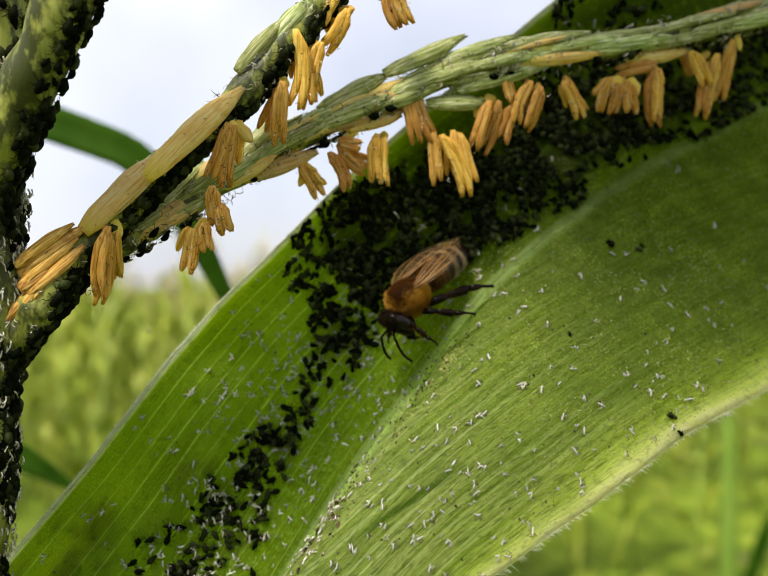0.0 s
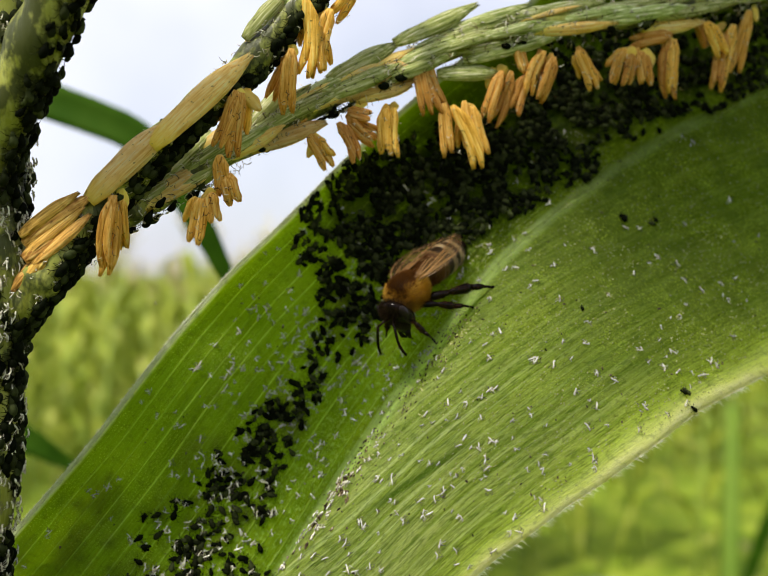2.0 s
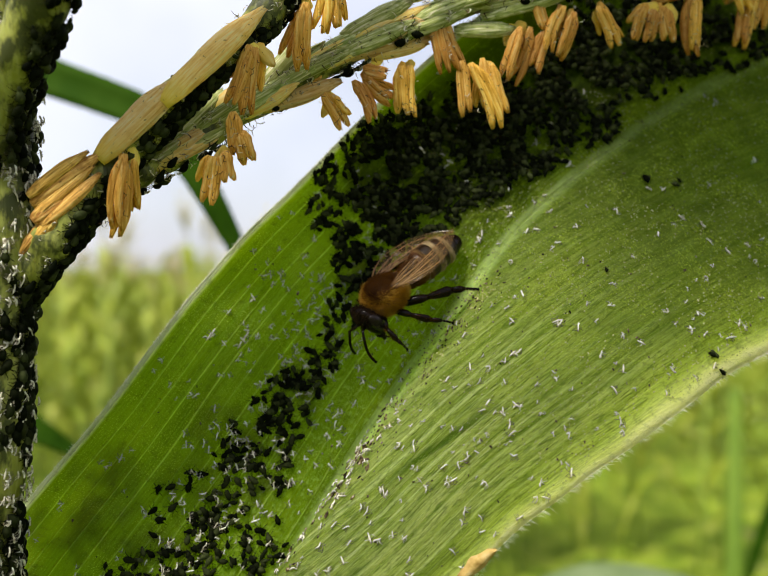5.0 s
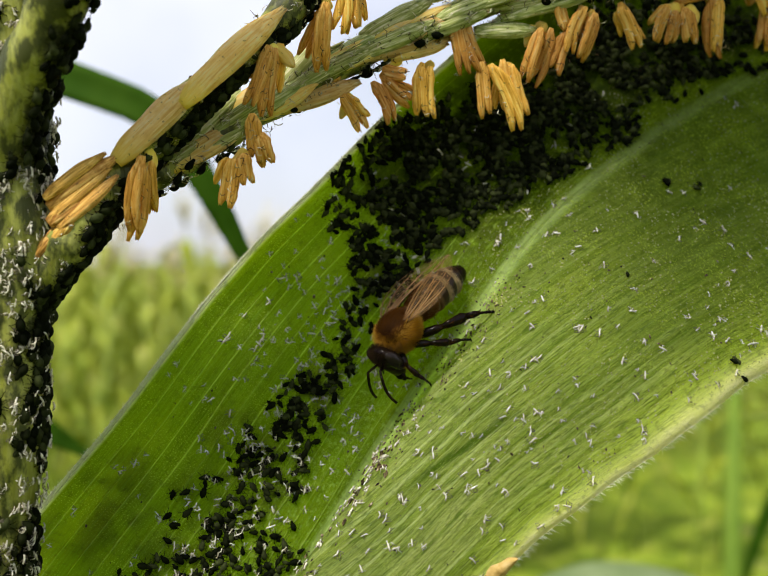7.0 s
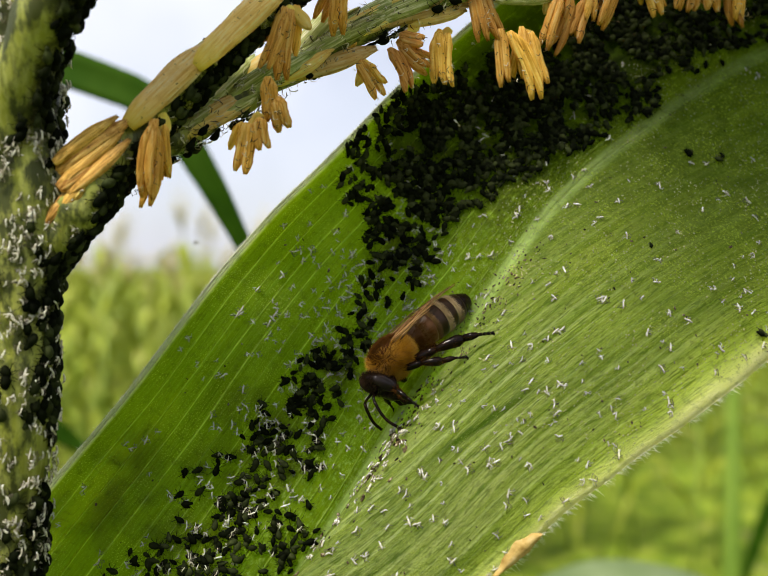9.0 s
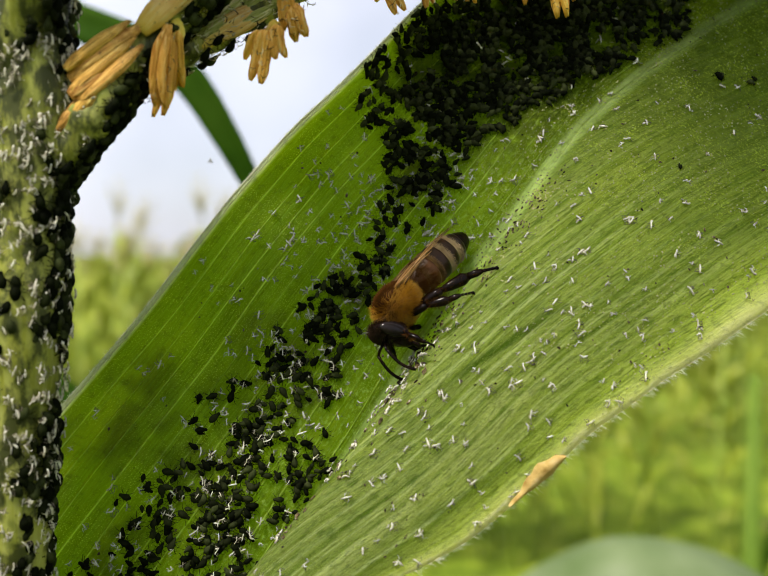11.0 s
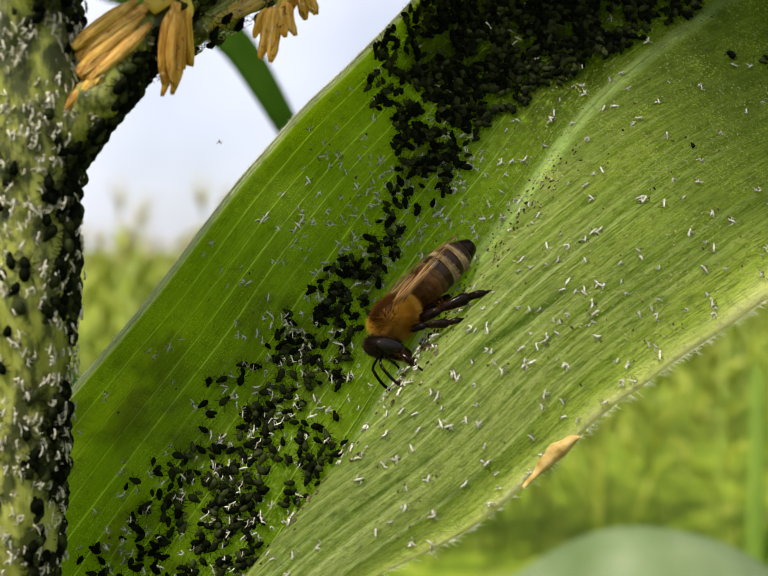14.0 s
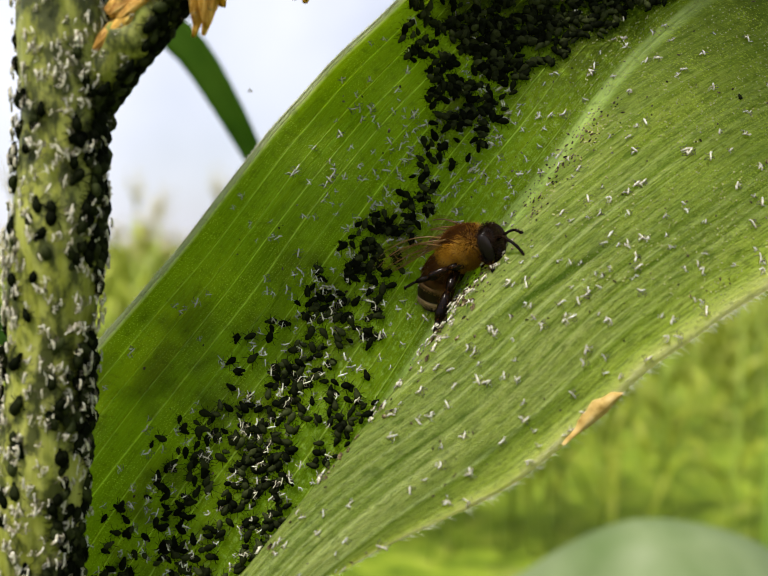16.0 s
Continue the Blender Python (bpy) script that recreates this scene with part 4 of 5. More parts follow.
def spread_insects():
    rnd = random.Random(23)
    spots = []
    for rows, keep, many in ((PATCH_UPPER, 0, 3.9), (PATCH_LOWER, 1, 2.1), (PATCH_FOOT, 1, 3.8)):
        for u0, v0, reach, count in rows:
            for _ in range(int(count * many) if v0 < 0 else count):
                a, d = rnd.uniform(0, 2 * math.pi), reach * (1.25 if keep == 0 else 1.45 if v0 < 0 else 1.0) * math.sqrt(rnd.random())
                u = u0 + d * math.cos(a) / 12.0
                v = v0 + d * math.sin(a) / 21.0
                if v0 < 0:
                    v = min(max(v, -0.985), -0.01)
                if v0 < 0 and noise.noise(Vector((u * 5.5, v * 9.5, 2.0))) < -0.08 - 0.25 * rnd.random():
                    continue
                p, n, al = leaf_frame(u, v)
                spots.append((stand(p, n, al, rnd.uniform(0, 6.28), rnd.uniform(0.38, 0.70) * (0.8 if v0 > 0 else 1)), keep))
    limbed = set()
    for k in range(900):
        z = rnd.uniform(-46, 26)
        ang = rnd.choice((rnd.gauss(3.4, 0.3), rnd.gauss(5.6, 0.3), rnd.gauss(6.15, 0.2), rnd.gauss(6.2, 0.2))) if rnd.random() < 0.72 else rnd.uniform(3.1, 6.3)
        if noise.noise(Vector((z * 0.16, ang * 1.3, 5))) < -0.12 or z > -7 and rnd.random() < 0.62:
            continue
        p, n, al = stem_spot(rnd, z, ang)
        if 0 < len(limbed) < 45 or k == 0:
            limbed.add(len(spots))
        spots.append((stand(p, n, al, rnd.uniform(-0.6, 0.6) + math.pi * (rnd.random() < 0.5), rnd.uniform(0.6, 0.92)), 1))
    for ctrl, count, top, lo, hi, r in ((BOUGH_1, 430, 9.0, -0.7, 1.1, 1.75), (BOUGH_2, 50, 9, -0.7, 0.9, 1.4), (BOUGH_3, 190, 4.8, -0.9, 1.0, 2.25)):
        for _ in range(count):
            u = rnd.uniform(0.4, top)
            p, n, al = bough_spot(rnd, ctrl, u, rnd.uniform(lo, 0.35 if ctrl is BOUGH_1 and u < 3 and rnd.random() < 0.7 else hi), 1.85 - 0.07 * u if ctrl is BOUGH_1 else r)
            spots.append((stand(p, n, al, rnd.uniform(-0.8, 0.8), rnd.uniform(0.5, 0.85)), 0))
    # more of them on the blade's underside, seen as soft dark blotches against the light
    for u0, v0, reach, count in ((1.62, -0.84, 2.6, 22), (1.75, -0.55, 2.2, 16), (2.1, -0.6, 1.6, 8), (4.6, -0.75, 4, 50), (5.4, -0.6, 4, 60), (6.2, -0.45, 5, 70), (7.0, -0.3, 5, 60), (3.7, -0.45, 2.5, 24), (2.0, -0.36, 3, 26), (2.6, -0.36, 2.4, 16), (1.4, -0.4, 4, 50), (1.65, -0.76, 2.0, 24)):
        for _ in range(count):
            a, d = rnd.uniform(0, 2 * math.pi), reach * math.sqrt(rnd.random())
            p, n, al = leaf_frame(u0 + d * math.cos(a) / 12.0, min(max(v0 + d * math.sin(a) / 21.0, -0.97), -0.03))
            spots.append((stand(p - n * 0.2 * MM, -n, al, rnd.uniform(0, 6.28), rnd.uniform(0.6, 0.95)), 0))
    master = aphid_shape().mesh("aphid", MAT_APHID)
    small, colony, singles = aphid_shape(7), Shape(), 0
    for sy in (-1, 1):
        for x0, x1 in ((0.45, 0.8), (0.1, 0.0), (-0.1, -0.7)):
            small.tube([(x0 * MM, sy * 0.3 * MM, 0.3 * MM), (x1 * MM, sy * 0.75 * MM, 0.45 * MM), (x1 * 1.3 * MM, sy * 1.05 * MM, 0.0)], [0.05 * MM, 0.04 * MM, 0.02 * MM], 3)
    order = sorted(range(len(spots)), key=lambda i: i not in limbed)
    for i in order:
        m, keep = spots[i]
        if keep and singles < 300:
            ob = new("aphid", master)
            ob.matrix_world = m
            tagged(ob, "small dark green aphid sitting on the corn plant", "aphid", "aphids")
            aphid_limbs(ob)
            singles += 1
        else:
            colony.add(small, m)
    lone("aphid_colony", colony, MAT_APHID, W(0, 96, 0), "dense blackish colony of aphids on the corn plant", "aphids", kind="stuff")
    # shed skins
    skins = []
    for _ in range(760):
        u, v = rnd.uniform(1.1, 6.9), rnd.uniform(-0.97, 0.95)
        if u > 5.3 and rnd.random() < 0.5 or noise.noise(Vector((u * 4, v * 6, 8))) < -0.25:
            continue
        p, n, al = leaf_frame(u, v)
        skins.append((stand(p, n, Vector((0.25, 0, 1)), rnd.gauss(0, 0.85), rnd.uniform(0.45, 1.05)), abs(u - 3) < 1.8))
    for _ in range(300):
        u = rnd.uniform(1.0, 4.2)
        p, n, al = leaf_frame(u, rnd.gauss(-0.38, 0.18)) if rnd.random() < 0.88 else leaf_frame(rnd.uniform(1.0, 2.6), rnd.uniform(0.05, 0.13))
        skins.append((stand(p, n, al, rnd.uniform(0, 6.28), rnd.uniform(0.55, 1.0)), 0))
    for _ in range(190):
        p, n, al = leaf_frame(rnd.uniform(1.05, 2.2), rnd.uniform(-0.6, -0.06))
        skins.append((stand(p + n * 0.45 * MM, n, Vector((0.25, 0, 1)), rnd.gauss(0, 0.8), rnd.uniform(0.5, 0.95)), 0))
    for _ in range(900):
        p, n, al = stem_spot(rnd, rnd.uniform(-46, 20), rnd.uniform(3.0, 6.5))
        skins.append((stand(p + n * rnd.choice((0.2, 0.35, 0.6)) * MM, n, al, rnd.gauss(0, 0.35), rnd.uniform(0.65, 1.1)), 0))
    for _ in range(120):
        u = 0.9 + 2.2 * rnd.random() ** 1.4
        p, n, al = leaf_frame(u, max(0.01, rnd.gauss(0.06, 0.022)))
        if noise.noise(Vector((u * 7, 3, 3))) > -0.15:
            skins.append((stand(p + n * rnd.uniform(0, 0.5) * MM, n, Vector((0.25, -0.3, 1)), rnd.gauss(0, 0.9), rnd.uniform(0.4, 0.85)), 0))
    for ctrl, top, r in ((BOUGH_1, 9, 1.7), (BOUGH_2, 10, 1.75)):
        for _ in range(170):
            p, n, al = bough_spot(rnd, ctrl, rnd.uniform(0.5, top), rnd.uniform(-0.6, 2.6), r)
            skins.append((stand(p, n, al, rnd.uniform(0, 6.28), rnd.uniform(0.4, 0.85)), 0))
    kinds = [husk_shape(i) for i in range(14)]
    meshes = [k.mesh("aphid_skin", (MAT_HUSK, MAT_HUSK_LIMB)) for k in kinds]
    rest, singles = Shape(), 0
    for i, (m, keep) in enumerate(skins):
        if keep and singles < 300:
            ob = new("aphid_skin", meshes[i % 14])
            ob.matrix_world = m
            tagged(ob, "tiny white shed aphid skin stuck to the leaf", "aphid skin", "shed aphid skins")
            singles += 1
        else:
            rest.add(kinds[i % 14], m)
    lone("aphid_skins", rest, (MAT_HUSK, MAT_HUSK_LIMB), W(-20, 85, -10), "scattered white shed aphid skins on leaf and stem", "aphid skins", kind="stuff")


spread_insects()


def crumb_shape(rnd, size):
    """A small angular chip."""
    s = Shape().ball((0, 0, size * 0.3), (size * rnd.uniform(0.5, 1.2), size * rnd.uniform(0.3, 0.7), size * rnd.uniform(0.25, 0.5)), 5, 4)
    s.v = [tuple(c * rnd.uniform(0.7, 1.3) for c in p) for p in s.v]
    return s


def scatter_dust():
    rnd = random.Random(77)
    chips, grains = Shape(), Shape()
    bits = [crumb_shape(rnd, 0.3 * MM) for _ in range(12)]
    for _ in range(900):
        u = 1.0 + 3.6 * rnd.random() ** 1.5
        v = rnd.gauss(0.035, 0.022) if rnd.random() < 0.8 else rnd.gauss(0.07, 0.05)
        if noise.noise(Vector((u * 9, v * 20, 1))) < -0.15:
            continue
        p, n, al = leaf_frame(u, max(v, -0.02))
        chips.add(bits[rnd.randrange(12)], stand(p, n, al, rnd.uniform(0, 6.28), rnd.uniform(0.3, 1.2) * (1.15 if u < 2.6 else 0.6)))
    for _ in range(260):
        p, n, al = leaf_frame(rnd.uniform(1.2, 6.5), rnd.uniform(-0.9, 0.9))
        chips.add(bits[rnd.randrange(12)], stand(p, n, al, rnd.uniform(0, 6.28), rnd.uniform(0.3, 0.7)))
    lone("leaf_debris", chips, MAT_CRUMB, W(-2, 93, -17), "brown and black crumbs lodged along the midrib", "debris", kind="stuff", smooth=False)
    dot = Shape().ball((0, 0, 0.04 * MM), (0.075 * MM, 0.06 * MM, 0.05 * MM), 4, 3)
    for _ in range(9500):
        u, v = 3.0 + 4.6 * rnd.random() ** 0.7, rnd.uniform(-0.35, 0.95)
        if noise.noise(Vector((u * 3, v * 5, 4))) < 0.0 - 0.35 * rnd.random():
            continue
        p, n, al = leaf_frame(u, v)
        grains.add(dot, stand(p, n, al, rnd.uniform(0, 6.28), 0.4 + 1.1 * rnd.random() ** 2))
    for _ in range(150):
        p, n, al = leaf_frame(rnd.choice((2.95, 3.6, 4.2, 4.35)) + rnd.gauss(0, 0.08), rnd.gauss(0.05, 0.025))
        grains.add(bits[rnd.randrange(12)], stand(p, n, al, rnd.uniform(0, 6.28), rnd.uniform(0.2, 0.6)))
    lone("pollen_grains", grains, MAT_POLLEN, W(10, 95, -5), "yellow pollen dusted over the leaf", "pollen", kind="stuff")
    # a withered flap of the near margin
    s, rows = Shape(), []
    for i in range(13):
        f = i / 12
        p, n, al = leaf_frame(2.20 + 0.44 * f, 0.985)
        q, _, _ = leaf_frame(2.20 + 0.44 * f, 0.9)
        outw = (p - q).normalized()
        w = (0.15 + 0.95 * math.sin(math.pi * f ** 1.5) + 0.16 * math.sin(f * 23) + 0.1 * math.sin(f * 51)) * MM
        for g in range(5):
            rows.append(p + n * (0.25 + 0.35 * math.sin(math.pi * g / 4)) * MM + outw * w * (g / 4 * 1.2 - 0.9))
    for side in (0, 1):
        faces = [(i * 5 + g, i * 5 + g + 1, i * 5 + g + 6, i * 5 + g + 5) for i in range(12) for g in range(4)]
        s.put([r + Vector((0, 0.10 * MM * side, 0)) for r in rows], faces if side else [f[::-1] for f in faces])
    lone("withered_flap", s, MAT_FLAKE, W(2, 80, -31), "straw-coloured withered shred on the leaf margin", "leaf shred")


scatter_dust()

# ---- the honey bee: x forward, y to its left, z up its back; millimetres from the middle of its chest ----
MAT_FUR = plain("bee_fur", [(0.22, 0.09, 0.006), (0.50, 0.25, 0.02), (0.68, 0.42, 0.07)], 420, 0.8, through_light=0.4, spec=0.04)
MAT_DARK_FUR = plain("bee_dark_fur", [(0.04, 0.014, 0.003), (0.11, 0.042, 0.006)], 420, 0.8, through_light=0.15, spec=0.04)
MAT_FACE_FUR = plain("bee_face_fur", [(0.010, 0.006, 0.004), (0.05, 0.028, 0.014)], 420, 0.8, through_light=0.1, spec=0.04)
MAT_PALE_FUR = plain("bee_pale_fur", [(0.22, 0.10, 0.02), (0.44, 0.25, 0.07)], 500, 0.8, through_light=0.2, spec=0.04)
MAT_CHITIN = plain("bee_chitin", [(0.002, 0.0012, 0.001), (0.005, 0.0025, 0.0018), (0.013, 0.006, 0.003)], 500, 0.2, 0.00003, spec=0.12)
MAT_CHEST = plain("bee_chest", [(0.025, 0.010, 0.003), (0.07, 0.026, 0.006)], 500, 0.6, 0.00008, spec=0.08)
MAT_RING = plain("bee_ring", [(0.006, 0.003, 0.002), (0.014, 0.007, 0.003), (0.030, 0.014, 0.006)], 420, 0.3, 0.00004, spec=0.2)
MAT_BAND = plain("bee_band", [(0.10, 0.055, 0.02), (0.22, 0.13, 0.05)], 600, 0.7, 0.00005, spec=0.1)
MAT_VEIN = plain("bee_vein", [(0.10, 0.05, 0.014), (0.34, 0.18, 0.06)], 500, 0.35, spec=0.3)
MAT_EYE = plain("bee_eye", [(0.005, 0.004, 0.005), (0.014, 0.010, 0.009)], 900, 0.12, spec=0.16)
MAT_AMBER = plain("bee_amber_ring", [(0.03, 0.012, 0.004), (0.07, 0.028, 0.008), (0.13, 0.055, 0.016)], 420, 0.35, 0.00004, spec=0.2)
MAT_CREAM = plain("bee_cream_band", [(0.22, 0.15, 0.07), (0.42, 0.32, 0.18)], 600, 0.7, 0.00005, spec=0.1)


def wing_material():
    k = Nodes("bee_wing")
    n = k.noise(k.coords(), 700, 3)
    col = k.ramp(n, (0.3, (0.09, 0.048, 0.016)), (0.7, (0.20, 0.13, 0.06)))
    return k.done(col, 0.22, k.bump(n, 0.00004, 0.6), spec=0.22, alpha=k.ramp(n, (0.3, 0.34), (0.7, 0.14)))


MAT_WING = wing_material()


def mm(p):
    return Vector(p) * MM


def fur(shape, spots, rnd, ln, thick, lean):
    for p, n in spots:
        d = (n + Vector((lean, 0, 0)) + Vector((rnd.gauss(0, 0.2), rnd.gauss(0, 0.2), rnd.gauss(0, 0.2)))).normalized()
        q = rnd.uniform(0.75, 1.1) * ln
        shape.tube([mm(p), mm(p + d * q * 0.55), mm(p + d * q + Vector((-0.12, 0, -0.05)) * q)], [thick * MM, thick * 0.8 * MM, thick * 0.2 * MM], 3)


def shell_spots(rnd, centre, radii, count, keep):
    out = []
    while len(out) < count:
        d = Vector((rnd.gauss(0, 1), rnd.gauss(0, 1), rnd.gauss(0, 1))).normalized()
        if keep(d):
            p = Vector(centre) + Vector((d.x * radii[0], d.y * radii[1], d.z * radii[2]))
            out.append((p, Vector((d.x / radii[0], d.y / radii[1], d.z / radii[2])).normalized()))
    return out


def bee_leg(bee, name, pts, thick, side):
    """Thigh as the part, shin and foot as its pieces; all of them hang from the hip."""
    pts = [Vector((x, y * side, z)) for x, y, z in pts]
    hip = pts[0]
    rel = [p - hip for p in pts]
    thigh = Shape()
    thigh.tube([mm(rel[0]), mm(rel[0].lerp(rel[1], 0.3)), mm(rel[0].lerp(rel[1], 0.75)), mm(rel[1])], [thick * 0.7 * MM, thick * MM, thick * 0.95 * MM, thick * 0.6 * MM], 8)
    leg = part(name, thigh, MAT_CHITIN, bee, "dark brown leg", world=False)
    leg.location = mm(hip)
    shin = Shape()
    shin.tube([mm(rel[1]), mm(rel[1].lerp(rel[2], 0.3)), mm(rel[1].lerp(rel[2], 0.8)), mm(rel[2])], [thick * 0.55 * MM, thick * 0.9 * MM, thick * 1.2 * MM, thick * 0.7 * MM], 8, 0.7)
    rnd, hair = random.Random(len(name) + side), Shape()
    for _ in range(160):
        p = rel[0].lerp(rel[1], rnd.random()) if rnd.random() < 0.3 else rel[1].lerp(rel[2], rnd.random())
        d = Vector((rnd.gauss(0, 1), rnd.gauss(0, 1), rnd.gauss(0, 1))).normalized()
        hair.tube([mm(p), mm(p + d * thick * 1.8)], [0.016 * MM, 0.005 * MM], 3)
    tagged(part("leg_hair", hair, MAT_DARK_FUR, leg, "short brown hair", world=False), kind="stuff")
    part("shin", shin, MAT_CHITIN, leg, world=False)
    foot = Shape()
    a, b = rel[2], rel[3]
    mid = a.lerp(b, 0.5) + Vector((0, 0, 0.12))
    foot.tube([mm(a), mm(a.lerp(mid, 0.6)), mm(mid)], [thick * 0.7 * MM, thick * 0.75 * MM, thick * 0.45 * MM], 7, 0.7)
    for i in range(4):
        p, q = mid.lerp(b, i / 4), mid.lerp(b, (i + 0.9) / 4)
        foot.tube([mm(p), mm(q)], [thick * 0.26 * MM, thick * 0.38 * MM], 6)
    for s2 in (-1, 1):
        foot.tube([mm(b), mm(b + Vector((0.15, 0.12 * s2, -0.18)))], [0.07 * MM, 0.02 * MM], 4)
    part("foot", foot, MAT_CHITIN, leg, "jointed foot", world=False)
    return leg


def bee_wing(bee, name, hinge, tip, width, side, veins):
    """A thin membrane with veins; local to its hinge."""
    a, b = Vector((0, 0, 0)), Vector((tip[0] - hinge[0], (tip[1] - hinge[1]) * side, tip[2] - hinge[2]))
    cross = Vector((b.y, -b.x, 0)).normalized() * (-side)
    n, across, verts, faces = 18, 7, [], []

    def spot(f, g):
        back = width * (math.sin(math.pi * min(1, f ** 0.75 * 0.93 + 0.04)) ** 0.8)
        front = 0.12 * width * math.sin(math.pi * f)
        p = a.lerp(b, f) + cross * (front - g * (front + back))
        return p + Vector((0, 0, 0.10 * math.sin(g * 9 + f * 5) + 0.25 * math.sin(math.pi * f) - 0.25 * g))

    for i in range(n):
        for j in range(across):
            verts.append(mm(spot(i / (n - 1), j / (across - 1))))
    for i in range(n - 1):
        for j in range(across - 1):
            p = i * across + j
            faces.append((p, p + 1, p + across + 1, p + across))
    wing = part(name, Shape().put(verts, faces), MAT_WING, bee, "clear brownish veined wing", world=False)
    wing.location = mm((hinge[0], hinge[1] * side, hinge[2]))
    for g0, g1, f1 in veins:
        part("vein", Shape().tube([mm(spot(f, g0 + (g1 - g0) * f / f1)) for f in np.linspace(0.02, f1, 9)], np.linspace(0.075, 0.03, 9) * MM, 4), MAT_VEIN, wing, world=False)
    for f, g0, g1 in ((0.38, 0.08, 0.3), (0.5, 0.25, 0.62), (0.62, 0.1, 0.34), (0.7, 0.3, 0.6)):
        part("vein", Shape().tube([mm(spot(f, g0)), mm(spot(f + 0.04, (g0 + g1) / 2)), mm(spot(f + 0.02, g1))], 0.028 * MM, 4), MAT_VEIN, wing, world=False)
    return wing


def build_bee():
    rnd = random.Random(7)
    bee = thing("honey_bee", W(0, 94, 0), "brown honey bee with a furry chest, walking on the corn leaf", "bee")
    bee.rotation_mode = "QUATERNION"
    s = Shape()
    s.ball((0, 0, 0), (2.05 * MM, 1.7 * MM, 1.6 * MM), 20, 14)
    s.ball((-1.7 * MM, 0, 0.1 * MM), (0.9 * MM, 1.3 * MM, 1.2 * MM), 14, 10)
    part("chest", s, MAT_CHEST, bee, world=False)
    f = Shape()
    fur(f, shell_spots(rnd, (0, 0, 0), (2.0, 1.65, 1.55), 6500, lambda d: d.z < 0.30 + 0.35 * rnd.random() and not (d.x > 0.6 and rnd.random() < 0.5)), rnd, 0.72, 0.014, -0.2)
    part("chest_fur", f, MAT_FUR, bee, "orange-brown fur", world=False)
    f = Shape()
    fur(f, shell_spots(rnd, (0, 0, 0), (2.0, 1.65, 1.55), 3000, lambda d: d.z > 0.28), rnd, 0.5, 0.014, -0.3)
    part("back_fur", f, MAT_DARK_FUR, bee, "dark brown fur", world=False)
    f = Shape()
    fur(f, shell_spots(rnd, (0, 0, -0.1), (1.95, 1.65, 1.5), 2200, lambda d: d.z < 0.1), rnd, 0.65, 0.017, 0.0)
    part("belly_fur", f, MAT_PALE_FUR, bee, "buff fur", world=False)
    # abdomen: overlapping rings, each with a buff band in front
    centre = lambda x: Vector((x, 0, 0.12 - 0.007 * (x + 2) ** 2))
    girth = lambda g: 1.62 * max(0.0, math.sin(math.pi * min(1, (g * 0.86 + 0.10)))) ** 0.55
    edges = [0.0, 0.17, 0.34, 0.51, 0.68, 0.84, 1.0]
    waist = Vector((-1.9, 0, 0.1))
    spot = lambda g: centre(-2.0 - 8.1 * g) - waist
    abdomen = None
    for i in range(6):
        g0, g1 = edges[i], edges[i + 1]
        rings = []
        for g in np.linspace(g0 - 0.01 * (i > 0), g1, 8):
            bulge = 1 + 0.035 * (g - g0) / (g1 - g0)
            rings.append((spot(g), girth(g) * bulge if g < 0.995 else 0.25))
        seg = Shape().tube([mm(c) for c, r in rings], [r * MM for c, r in rings], 22, 0.95)
        if abdomen is None:
            abdomen = part("abdomen", seg, MAT_AMBER, bee, "banded brown abdomen", world=False)
            abdomen.location = mm(waist)
        else:
            part("ring", seg, MAT_AMBER if i < 2 else MAT_RING if i < 5 else MAT_CHITIN, abdomen, "amber-brown ring" if i < 2 else "dark brown glossy ring" if i < 5 else "black pointed tail ring", world=False)
        if 0 < i < 5:
            b = Shape()
            gs = np.linspace(g0 + 0.005, g0 + (g1 - g0) * (0.22 if i < 3 else 0.34), 5)
            b.tube([mm(spot(g)) for g in gs], [(girth(g) * (1 + 0.035 * (g - g0) / (g1 - g0)) + 0.03) * MM for g in gs], 22, 0.95)
            spots = []
            for _ in range(1300):
                g, a = rnd.uniform(gs[0], gs[-1]), rnd.uniform(0, 2 * math.pi)
                n = Vector((0, math.sin(a), math.cos(a)))
                spots.append((spot(g) + n * girth(g), n))
            fur(b, spots, rnd, 0.28, 0.010, -2.4)
            part("band", b, MAT_BAND if i < 3 else MAT_CREAM, abdomen, "buff hairy band" if i < 3 else "cream hairy band", world=False)
    f = Shape()
    spots = []
    for _ in range(1500):
        g, a = rnd.uniform(0.02, 0.26), rnd.uniform(0, 2 * math.pi)
        n = Vector((0, math.sin(a), math.cos(a)))
        spots.append((spot(g) + n * girth(g), n))
    fur(f, spots, rnd, 0.45, 0.014, -1.2)
    part("waist_fur", f, MAT_DARK_FUR, abdomen, world=False)
    # head
    head = Shape()
    head.ball((0.8 * MM, 0, 0), (0.85 * MM, 1.65 * MM, 1.6 * MM), 22, 14)
    head.ball((1.05 * MM, 0, -1.2 * MM), (0.72 * MM, 1.0 * MM, 1.5 * MM), 16, 12)
    hd = part("head", head, MAT_CHITIN, bee, "black head", world=False)
    hd.location = mm((1.75, 0, -0.75))
